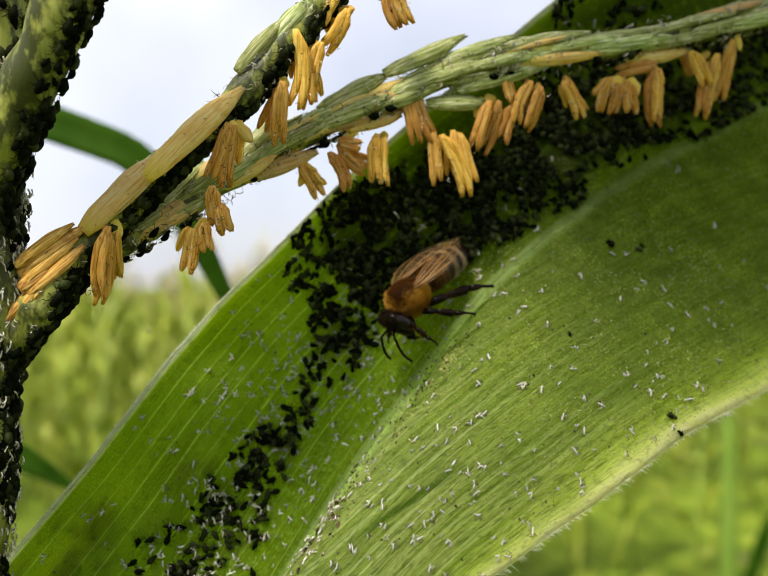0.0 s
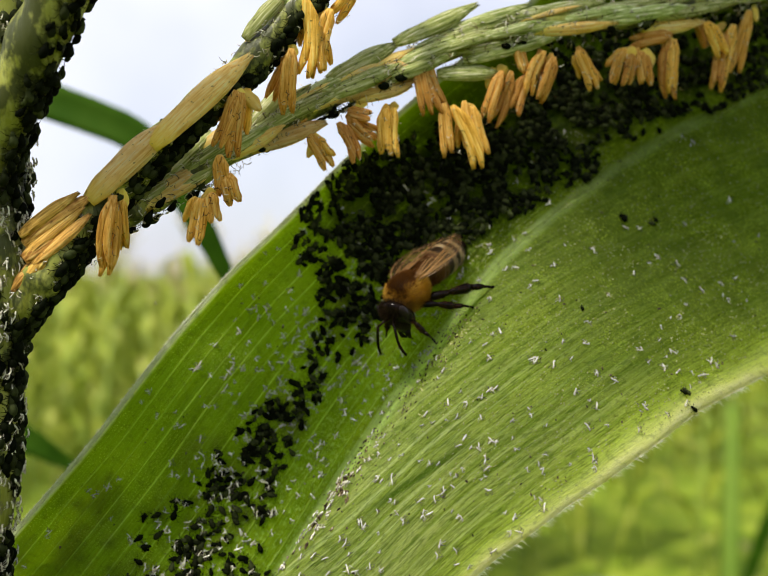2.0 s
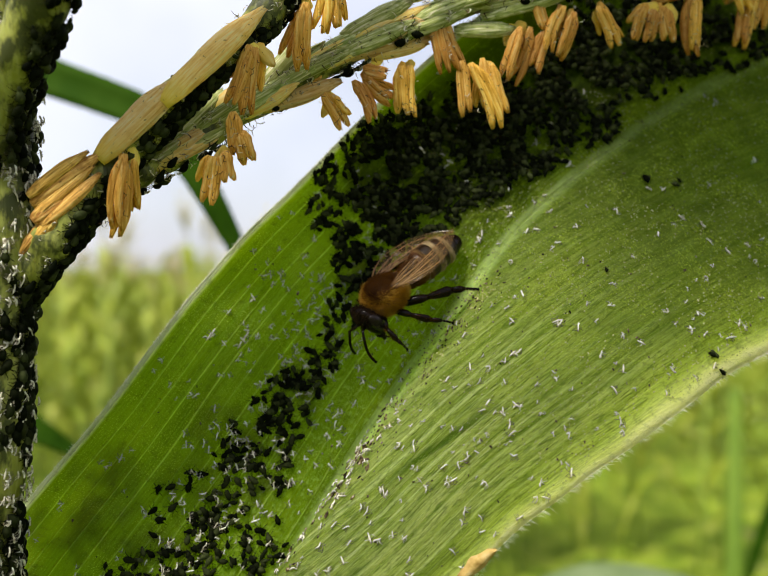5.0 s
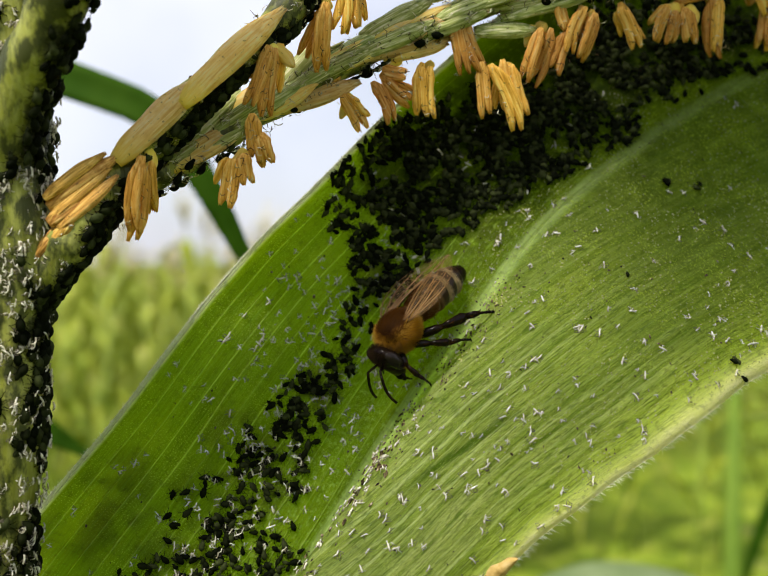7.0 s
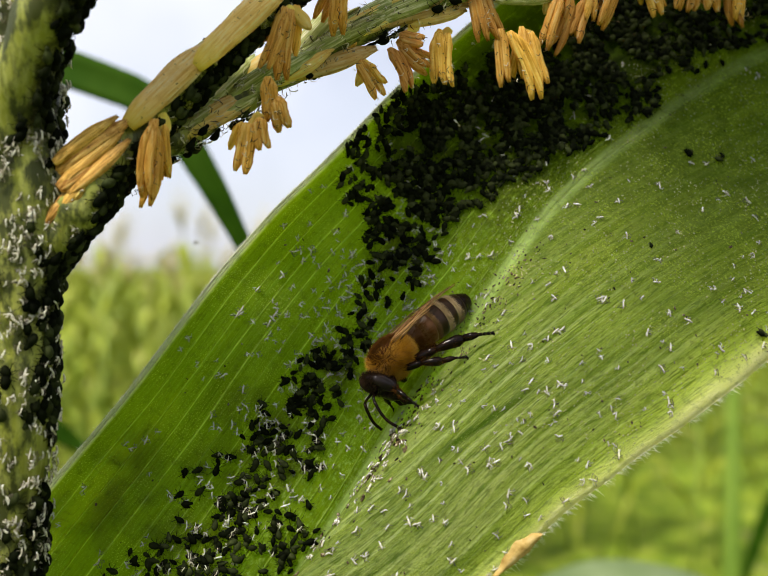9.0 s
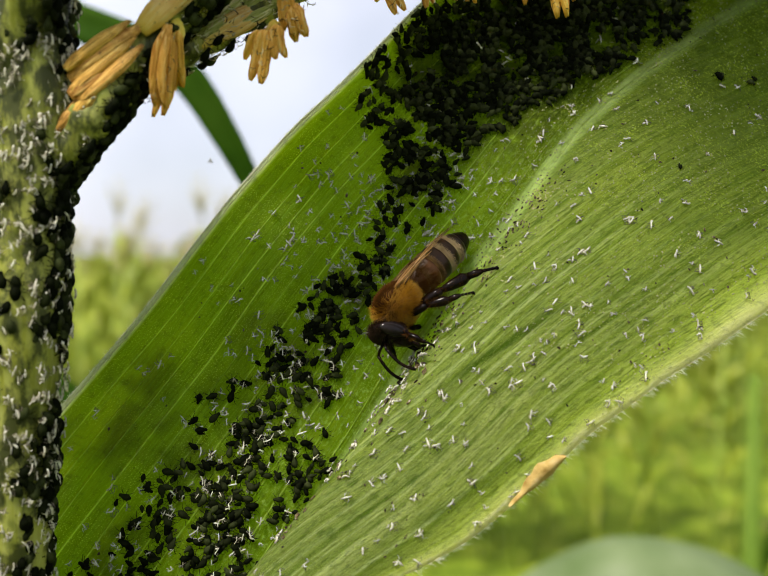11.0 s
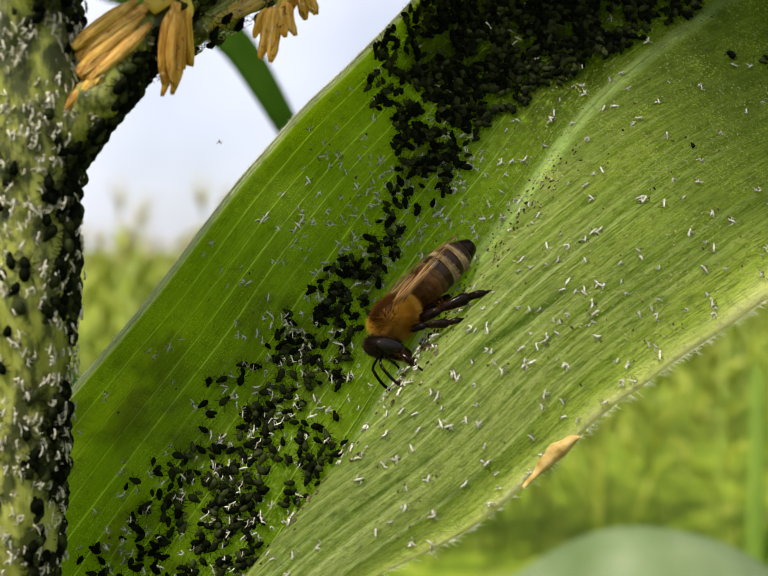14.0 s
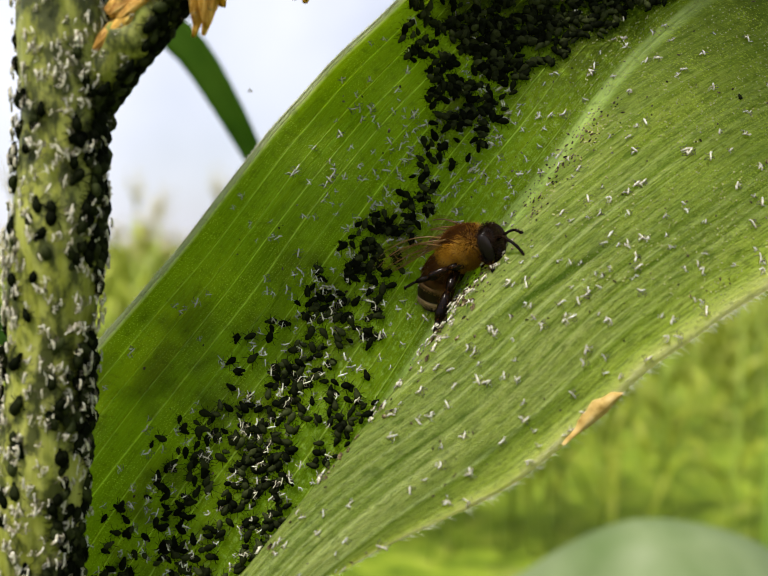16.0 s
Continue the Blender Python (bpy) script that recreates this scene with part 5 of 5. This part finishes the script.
    for side in (-1, 1):
        e = Shape().ball(mm((0.9, 1.36 * side, -0.1)), (0.64 * MM, 0.44 * MM, 1.32 * MM), 16, 14)
        part("eye", e, MAT_EYE, hd, "glossy black eye", world=False)
        an = Shape()
        an.tube([mm((1.5, 0.28 * side, 0.1)), mm((2.3, 0.65 * side, 0.35)), mm((2.7, 1.0 * side, 0.3))], [0.13 * MM, 0.12 * MM, 0.12 * MM], 7)
        pts = [Vector((2.7, 1.0 * side, 0.3)).lerp(Vector((4.1, 1.55 * side, -2.2)), i / 10) + Vector((0.35 * math.sin(math.pi * i / 10), 0, 0)) for i in range(11)]
        an.tube([mm(p) for p in pts], [(0.13 if i % 2 else 0.145) * MM for i in range(11)], 7)
        part("antenna", an, MAT_CHITIN, hd, "black elbowed antenna", world=False)
        jaw = Shape().tube([mm((1.3, 0.5 * side, -2.1)), mm((1.55, 0.42 * side, -2.8)), mm((1.5, 0.08 * side, -3.1))], [0.26 * MM, 0.22 * MM, 0.08 * MM], 7)
        part("jaw", jaw, MAT_CHITIN, hd, world=False)
    tongue = Shape().tube([mm((1.2, 0, -2.3)), mm((1.35, 0, -3.1)), mm((1.1, 0, -3.9))], [0.24 * MM, 0.16 * MM, 0.06 * MM], 7)
    part("tongue", tongue, MAT_CHITIN, hd, "brown tongue", world=False)
    f = Shape()
    fur(f, shell_spots(rnd, (0.8, 0, 0), (0.83, 1.6, 1.57), 2200, lambda d: abs(d.y) < 0.72), rnd, 0.38, 0.010, 0.2)
    part("face_hair", f, MAT_FACE_FUR, hd, "short blackish face hair", world=False)
    legs, wings = [], []
    for side in (1, -1):
        legs.append((bee_leg(bee, "fore_leg", [(1.3, 0.8, -1.3), (2.0, 1.8, -2.2), (1.9, 2.6, -3.4), (1.7, 3.4, -4.4)], 0.31, side), 0, side))
        legs.append((bee_leg(bee, "middle_leg", [(0.1, 1.0, -1.4), (-0.7, 2.6, -1.9), (-2.0, 3.6, -2.9), (-3.7, 4.5, -4.0)], 0.36, side), 1, side))
        legs.append((bee_leg(bee, "hind_leg", [(-1.1, 1.0, -1.4), (-3.0, 2.4, -1.7), (-5.5, 3.0, -2.4), (-7.8, 3.9, -3.6)], 0.47, side), 2, side))
        wings.append((bee_wing(bee, "forewing", (-0.2, 1.15, 1.15), (-9.6, 0.55, 1.75), 3.0, side, ((0.03, 0.03, 0.98), (0.16, 0.10, 0.7), (0.25, 0.40, 0.85), (0.45, 0.75, 0.75), (0.75, 0.95, 0.6))), side))
        wings.append((bee_wing(bee, "hindwing", (-1.0, 1.1, 0.95), (-7.2, 1.0, 1.45), 2.1, side, ((0.04, 0.04, 0.95), (0.3, 0.5, 0.8), (0.6, 0.9, 0.6))), side))
    return bee, hd, abdomen, legs, wings


FOOT_REST = ((1.7, 3.4, -4.4), (-3.7, 4.5, -4.0), (-7.8, 3.9, -3.6))
bee, bee_head, bee_abdomen, bee_legs, bee_wings = build_bee()


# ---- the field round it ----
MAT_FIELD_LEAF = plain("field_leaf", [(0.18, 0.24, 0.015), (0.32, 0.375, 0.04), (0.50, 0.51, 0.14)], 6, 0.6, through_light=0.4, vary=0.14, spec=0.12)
MAT_FIELD_STALK = plain("field_stalk", [(0.20, 0.29, 0.03), (0.30, 0.38, 0.06)], 12, 0.6, vary=0.12)
MAT_FIELD_TASSEL = plain("field_tassel", [(0.42, 0.36, 0.14), (0.60, 0.54, 0.28)], 30, 0.6, through_light=0.2, vary=0.2)
# near leaves' green with their shade mixed in, far darker than field_leaf
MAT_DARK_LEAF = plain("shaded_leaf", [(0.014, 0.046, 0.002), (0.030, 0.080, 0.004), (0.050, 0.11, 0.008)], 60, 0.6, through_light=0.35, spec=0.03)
MAT_GREEN_STALK = plain("green_stalk", [(0.07, 0.13, 0.008), (0.12, 0.19, 0.015)], 14, 0.6, spec=0.15)
MAT_PALE_LEAF = plain("pale_leaf", [(0.12, 0.18, 0.06), (0.20, 0.26, 0.12)], 40, 0.5, through_light=0.25, spec=0.3)


def soil_material():
    """Soil under a mat of low weeds: green and yellow-green clumps a hand or two across, little bare earth."""
    k = Nodes("soil")
    co = k.coords()
    clump = k.noise(co, 4.5, 5, 0.6)
    col = k.ramp(clump, (0.34, (0.07, 0.115, 0.008)), (0.48, (0.14, 0.205, 0.014)), (0.60, (0.22, 0.285, 0.025)), (0.72, (0.30, 0.31, 0.07)))
    bare = k.ramp(k.noise(co, 1.1, 3), (0.60, 0.0), (0.72, 0.7))
    return k.done(k.mix(bare, col, (0.24, 0.19, 0.11)), 0.9, k.bump(clump, 0.08, 1.0), spec=0.1)


MAT_SOIL = soil_material()

ground = Shape().put([(-2500, -2500, 0), (2500, -2500, 0), (2500, 2500, 0), (-2500, 2500, 0)], [(0, 1, 2, 3)])
lone("ground", ground, MAT_SOIL, (0, 0, 0), "soil of the corn field under green weeds", "soil", kind="structure")


def ribbon(path, width, fold=0.25, up=(0, 0, 1)):
    """A folded blade along a path, in metres, pointed at its end; with thickness."""
    c = np.array(path, float)
    n, verts, faces = 30, [], []
    for i in range(n):
        f = i / (n - 1)
        p = Vector(spline(c, f * (len(c) - 1)))
        q = Vector(spline(c, min(f + 0.02, 1) * (len(c) - 1))) - Vector(spline(c, max(f - 0.02, 0) * (len(c) - 1)))
        side = q.cross(Vector(up))
        if side.length < 1e-9:
            side = Vector((1, 0, 0))
        side.normalize()
        nrm = side.cross(q).normalized()
        w = width * 0.5 * min(1, (0.35 + f * 3)) * (1 - f ** 3) ** 0.8 + 0.0004
        for g in (-1, -0.5, 0, 0.5, 1):
            verts.append(p + side * w * g + nrm * w * fold * abs(g))
        for g in (1, 0.5, 0, -0.5, -1):
            verts.append(p + side * w * g + nrm * (w * fold * abs(g) - 0.0004 - 0.002 * (1 - abs(g)) * min(1, width * 12)))
    for i in range(n - 1):
        for k in range(10):
            a, b = i * 10 + k, i * 10 + (k + 1) % 10
            faces.append((a, b, b + 10, a + 10))
    return Shape().put(verts, faces)


def plant_shapes(rnd, height):
    """Stalk, leaves and tassel shapes of a corn plant standing at the origin."""
    stalk = Shape().tube([(0, 0, -0.02), (0.01, 0, height * 0.5), (0, 0.01, height)], [0.014, 0.012, 0.006], 8)
    leaves = []
    for i in range(9):
        z = height * (0.25 + 0.08 * i)
        a = (i % 2) * math.pi + rnd.uniform(-0.5, 0.5)
        d = Vector((math.cos(a), math.sin(a), 0))
        ln = rnd.uniform(0.45, 0.7) * (1 - 0.04 * i)
        b = Vector((0, 0, z))
        leaves.append(ribbon([b, b + d * ln * 0.3 + Vector((0, 0, ln * 0.35)), b + d * ln * 0.7 + Vector((0, 0, ln * 0.38)), b + d * ln + Vector((0, 0, ln * rnd.uniform(-0.25, 0.1)))], rnd.uniform(0.055, 0.085)))
    plume = Shape().tube([(0, 0, height - 0.01), (0.0, 0, height + 0.34)], [0.005, 0.003], 6)
    for i in range(9):
        a = rnd.uniform(0, 6.28)
        d = Vector((math.cos(a), math.sin(a), 0)) * rnd.uniform(0.06, 0.14)
        b = Vector((0, 0, height + 0.02 + 0.014 * i))
        plume.tube([b, b + d * 0.5 + Vector((0, 0, 0.10)), b + d + Vector((0, 0, rnd.uniform(0.10, 0.2)))], [0.003, 0.005, 0.002], 5)
    return stalk, leaves, plume


def corn_plant(seed, height):
    rnd = random.Random(seed)
    stalk, leaves, plume = plant_shapes(rnd, height)
    t = thing("corn_plant", (0, 0, 0), "tall green corn plant with a pale tassel", "corn plant", "corn plants of the field")
    part("stalk", stalk, MAT_FIELD_STALK, t)
    for s in leaves:
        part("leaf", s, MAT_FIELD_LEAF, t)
    part("tassel", plume, MAT_FIELD_TASSEL, t, "pale dry tassel")
    return t


def build_field():
    rnd = random.Random(31)
    masters = [corn_plant(40 + i, 1.75 + 0.1 * i) for i in range(4)]
    for i, m in enumerate(masters):
        m.location = (-2.4 + 1.5 * i, 5.8, -0.06)
    for i in range(110):
        y = 5.2 + 5.6 * (i + rnd.random()) / 110
        m = pose(rnd.uniform(-0.52, 0.52) * y - 0.02 * y, y, rnd.uniform(-0.3, 0.02), rnd.uniform(-5, 5), rnd.uniform(-5, 5), rnd.uniform(0, 360))
        copy_thing(masters[rnd.randrange(4)], m)
    # a few taller ones nearer by, whose tassels stand against the sky
    for x, y, turn in ((-1.15, 5.6, 260), (-1.95, 6.2, 75), (-1.5, 6.8, 140)):
        copy_thing(masters[3], pose(x, y, 0.02, 3, -3, turn))
    far_l, far_t = Shape(), Shape()
    kinds = [plant_shapes(random.Random(60 + i), 1.8 + 0.08 * i) for i in range(3)]
    for _ in range(600):
        y = rnd.uniform(10.6, 38)
        m = pose(rnd.uniform(-0.62, 0.62) * y, y, 0, rnd.uniform(-4, 4), rnd.uniform(-4, 4), rnd.uniform(0, 360))
        st, lv, pl = kinds[rnd.randrange(3)]
        for s in lv:
            far_l.add(s, m)
        far_l.add(st, m)
        far_t.add(pl, m)
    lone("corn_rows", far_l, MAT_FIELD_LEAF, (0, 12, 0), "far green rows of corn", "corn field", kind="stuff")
    lone("corn_tassels", far_t, MAT_FIELD_TASSEL, (0, 12, 0), "far pale tassels above the corn rows", "tassels", kind="stuff")
    # unseen rows behind the camera, added to hold off frontal skylight
    for i in range(48):
        row = i // 12
        copy_thing(masters[i % 4], pose(-1.9 + 0.34 * (i % 12) + rnd.uniform(-0.1, 0.1), -0.62 - 0.6 * row, 0.15, 0, 0, rnd.uniform(0, 360)))


build_field()

# the stalk that bears the tassel, down to the soil
own = thing("corn_stalk", (-0.043, 0.084, 0), "green corn stalk below the tassel", "corn stalk")
part("stalk", Shape().tube([(-0.043, 0.084, -0.02), (-0.043, 0.084, 0.9), W(-42, 83.5, -150), W(-41, 83, -101)], [0.014, 0.013, 0.006, 0.0040], 16), MAT_STEM, own)
part("sheath", Shape().tube([W(-43, 84, -420), W(-42.5, 84, -250), W(-42, 83.5, -130), W(-41, 83, -104)], [0.0115, 0.009, 0.0062, 0.0050], 16), MAT_FIELD_LEAF, own, "green leaf sheath")

# plants that stand close behind, with the leaves that reach into view; the last is unseen, added for its shade
def near_plant(foot, top, blades, label, stalk=None, thick=1.0):
    ob = thing("corn_plant", foot, label, "corn plant")
    part("stalk", Shape().tube([(foot[0], foot[1], -0.02), (foot[0], foot[1], top * 0.6), (foot[0], foot[1], top)], [0.014 * thick, 0.012 * thick, 0.005 * thick], 10), stalk or MAT_FIELD_STALK, ob)
    for path, width, up in blades:
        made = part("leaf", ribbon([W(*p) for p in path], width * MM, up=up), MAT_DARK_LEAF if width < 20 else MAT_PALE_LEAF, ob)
    return made


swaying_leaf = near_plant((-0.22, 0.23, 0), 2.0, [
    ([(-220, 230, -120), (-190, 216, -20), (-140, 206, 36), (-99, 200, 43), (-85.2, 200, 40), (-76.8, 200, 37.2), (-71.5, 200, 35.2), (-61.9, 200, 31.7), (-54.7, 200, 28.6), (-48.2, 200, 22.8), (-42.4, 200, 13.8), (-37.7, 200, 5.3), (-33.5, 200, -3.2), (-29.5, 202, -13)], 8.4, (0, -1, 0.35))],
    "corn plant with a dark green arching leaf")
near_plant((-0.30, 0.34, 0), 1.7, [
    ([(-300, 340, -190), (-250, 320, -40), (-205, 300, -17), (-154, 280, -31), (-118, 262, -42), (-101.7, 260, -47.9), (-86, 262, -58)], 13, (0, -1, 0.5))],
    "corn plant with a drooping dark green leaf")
near_plant((-0.12, 0.47, 0), 1.75, [
    ([(-120, 470, -420), (-20, 400, -240), (52, 358, -158), (95, 350, -140), (150, 370, -165), (220, 420, -260)], 58, (0, -0.6, 1))],
    "corn plant with a broad pale green leaf")
near_plant((0.485, 1.30, 0), 1.72, [
    ([(485, 1300, -500), (540, 1290, -330), (600, 1280, -260), (680, 1270, -300)], 19.5, (0, -0.5, 1))],
    "corn plant with a thick upright dark green stalk", MAT_GREEN_STALK, 1.7)
# out of view, added only to cast shade on the leaf's upper right
near_plant((0.33, -0.04, 0), 2.02, [
    ([(330, -40, -60), (260, -20, 100), (170, 15, 165), (90, 38, 172), (30, 42, 168), (-12, 36, 157), (-35, 30, 145)], 62, (0, -0.3, 1))],
    "unseen corn plant added so that its broad leaf shades the corn leaf")

# ---- what moves: the bee ----
BEE_WAY = [
    (0, (2.24, 92.13, -0.98), (-0.64, -0.57, -0.52), (-0.37, -0.37, 0.85)),
    (0.5, (1.75, 91.83, -2.04), (-0.61, -0.57, -0.55), (-0.40, -0.38, 0.83)),
    (1, (1.93, 91.70, -2.31), (-0.59, -0.65, -0.48), (-0.33, -0.35, 0.88)),
    (1.5, (1.56, 91.62, -2.72), (-0.63, -0.62, -0.46), (-0.36, -0.29, 0.88)),
    (2, (1.26, 91.58, -2.91), (-0.60, -0.66, -0.46), (-0.31, -0.33, 0.89)),
    (2.5, (0.17, 91.16, -4.67), (-0.70, -0.59, -0.41), (-0.23, -0.35, 0.91)),
    (3, (-1.36, 90.96, -5.99), (-0.77, -0.42, -0.48), (-0.21, -0.54, 0.81)),
    (3.5, (-2.28, 90.91, -6.55), (-0.83, -0.31, -0.46), (-0.23, -0.56, 0.79)),
    (4, (-2.68, 90.97, -6.58), (-0.83, -0.32, -0.46), (-0.23, -0.56, 0.80)),
    (6.5, (-2.72, 90.65, -7.72), (-0.61, -0.54, -0.58), (-0.40, -0.43, 0.81)),
    (7, (-3.17, 90.21, -9.67), (-0.60, -0.52, -0.61), (-0.43, -0.44, 0.79)),
    (7.5, (-3.23, 89.87, -11.03), (-0.46, -0.67, -0.58), (-0.51, -0.32, 0.79)),
    (8, (-3.61, 89.76, -11.79), (-0.58, -0.59, -0.56), (-0.55, -0.22, 0.80)),
    (8.5, (-4.65, 89.40, -14.06), (-0.62, -0.64, -0.45), (-0.55, -0.04, 0.83)),
    (9, (-5.44, 89.44, -14.42), (-0.72, -0.45, -0.53), (-0.59, -0.01, 0.81)),
    (9.5, (-5.88, 88.72, -15.26), (-0.68, -0.44, -0.59), (-0.65, -0.02, 0.76)),
    (12, (-7.04, 88.56, -16.94), (-0.61, -0.55, -0.57), (-0.68, -0.02, 0.74)),
    (12.5, (-7.17, 88.52, -17.22), (-0.65, -0.51, -0.56), (-0.64, -0.02, 0.76)),
    (13, (-6.76, 88.64, -16.15), (-0.78, -0.37, -0.51), (-0.40, -0.33, 0.86)),
    (13.5, (-6.75, 88.55, -16.83), (-0.70, -0.38, -0.61), (-0.57, -0.22, 0.79)),
    (14, (-7.80, 88.34, -19.19), (-0.69, -0.40, -0.61), (-0.61, -0.14, 0.78)),
    (14.5, (-10.20, 88.09, -21.60), (-0.83, -0.18, -0.53), (-0.53, -0.07, 0.85)),
    (14.8, (-9.21, 91.30, -18.59), (-0.61, -0.37, -0.70), (-0.43, -0.59, 0.69)),
    (15, (-7.83, 91.30, -18.88), (-0.42, -0.70, -0.58), (-0.37, -0.45, 0.81)),
    (15.2, (-7.37, 91.30, -17.13), (-0.25, -0.87, -0.42), (-0.27, -0.36, 0.89)),
    (15.4, (-6.86, 91.20, -17.27), (0.06, -0.95, -0.31), (-0.25, -0.31, 0.92)),
    (15.6, (-6.60, 91.20, -17.25), (0.41, -0.91, -0.02), (-0.30, -0.16, 0.94)),
    (15.8, (-5.39, 91.00, -17.13), (0.67, -0.65, 0.36), (-0.52, -0.06, 0.85)),
    (16, (-4.75, 91.00, -17.01), (0.73, -0.55, 0.41), (-0.53, -0.08, 0.84)),
]


# where the feet stand while it turns round: leg and side, then seconds and millimetres
FEET = {
    ("hind_leg", 1): [(15, -1.2, 90.0, -15.1), (15.6, -6.6, 93.0, -13.9), (16, -7.0, 89.5, -24.0)],
    ("middle_leg", 1): [(15, -1.5, 88.5, -18.0), (15.6, -0.4, 89.0, -16.6), (16, -2.6, 89.0, -20.7)],
    ("fore_leg", 1): [(15, -5.5, 89.0, -22.6), (15.6, -0.7, 88.0, -17.8), (16, -2.4, 87.5, -21.2)],
    ("fore_leg", -1): [(15, -8.5, 93.0, -23.3), (15.6, -5.1, 88.0, -22.4), (16, -1.5, 87.0, -21.2)],
    ("middle_leg", -1): [(15, -10.5, 95.0, -20.6), (15.6, -6.4, 90.0, -23.4), (16, -11.1, 90.0, -21.1)],
    ("hind_leg", -1): [(15, -7.8, 97.0, -15.1), (15.6, -10.4, 93.0, -19.0), (16, -6.7, 88.5, -24.2)],
}


def bee_pose(place, ahead, back):
    f = Vector(ahead).normalized()
    u = Vector(back)
    u = (u - f * u.dot(f)).normalized()
    m = Matrix((f, u.cross(f), u)).transposed().to_4x4()
    return Matrix.Translation(W(*place)) @ m


# the leaf behind, blown sideways: seconds, millimetres to the right and up
SWAY = [(0, 0, 0), (3, -1, 0), (5, 1, 0), (7, 0, 0), (10, -1, 0), (12, 0, 0), (13, 1, 0), (13.5, 2, 1), (14, 8, 5), (14.5, 4, 1), (15, 9, 5), (15.5, 5, 3), (16, -6, -1)]


def motions():
    walk(swaying_leaf, [(t, pose(dx * MM, 0, dz * MM)) for t, dx, dz in SWAY])
    walk(bee, [(t, bee_pose(p, a, b)) for t, p, a, b in BEE_WAY])
    times = [0.5 * i for i in range(33)]
    hp = bee_head.location.copy()
    walk(bee_head, [(t, Matrix.Translation(hp) @ pose(0, 0, 0, 4 * math.sin(t * 1.9), 30 + 8 * math.sin(t * 2.3 + 1) - 22 * min(1, max(0, (t - 15.4) / 0.5)), 9 * math.sin(t * 1.4))) for t in times])
    ap = bee_abdomen.location.copy()
    curl = lambda t: 3 * math.sin(t * 2.1) + 36 * min(1, max(0, (t - 15.2) / 0.6))
    walk(bee_abdomen, [(t, Matrix.Translation(ap) @ pose(0, 0, 0, 0, -curl(t), 2.5 * math.sin(t * 1.7))) for t in times])
    body = {t: bee_pose(p, a, b) for t, p, a, b in BEE_WAY}
    names = ("fore_leg", "middle_leg", "hind_leg")
    for leg, kind, side in bee_legs:
        base = leg.location.copy()
        phase = (kind + (side < 0)) % 2 * math.pi
        rows = []
        for t in times:
            if t > 14.5:
                continue
            lift = max(0.0, math.cos(t * 3.7 + phase))
            rows.append((t, Matrix.Translation(base) @ pose(0, 0, 0, side * 7 * lift, 0, -side * 9 * math.sin(t * 3.7 + phase))))
        # turning round, each foot keeps to its place on the leaf
        rest = Vector(FOOT_REST[kind])
        rest = (Vector((rest.x, rest.y * side, rest.z)) * MM - base).normalized()
        for t, *place in FEET[names[kind], side]:
            q = rest.rotation_difference((body[t].inverted() @ W(*place) - base).normalized())
            t0, m0 = rows[-1]
            rows.append(((t0 + t) / 2, Matrix.Translation(base) @ m0.to_quaternion().slerp(q, 0.5).to_matrix().to_4x4()))
            rows.append((t, Matrix.Translation(base) @ q.to_matrix().to_4x4()))
        walk(leg, rows)
    for wing, side in bee_wings:
        base = wing.location.copy()
        rows = []
        for t in times:
            opened = -5 + 8 * min(1, max(0, (t - 14.6) / 0.6)) + 3 * math.sin(t * 1.3)
            rows.append((t, Matrix.Translation(base) @ pose(0, 0, 0, side * (6 + 46 * min(1, max(0, (t - 14.5) / 0.6))), 0, -side * opened)))
        walk(wing, rows)


motions()
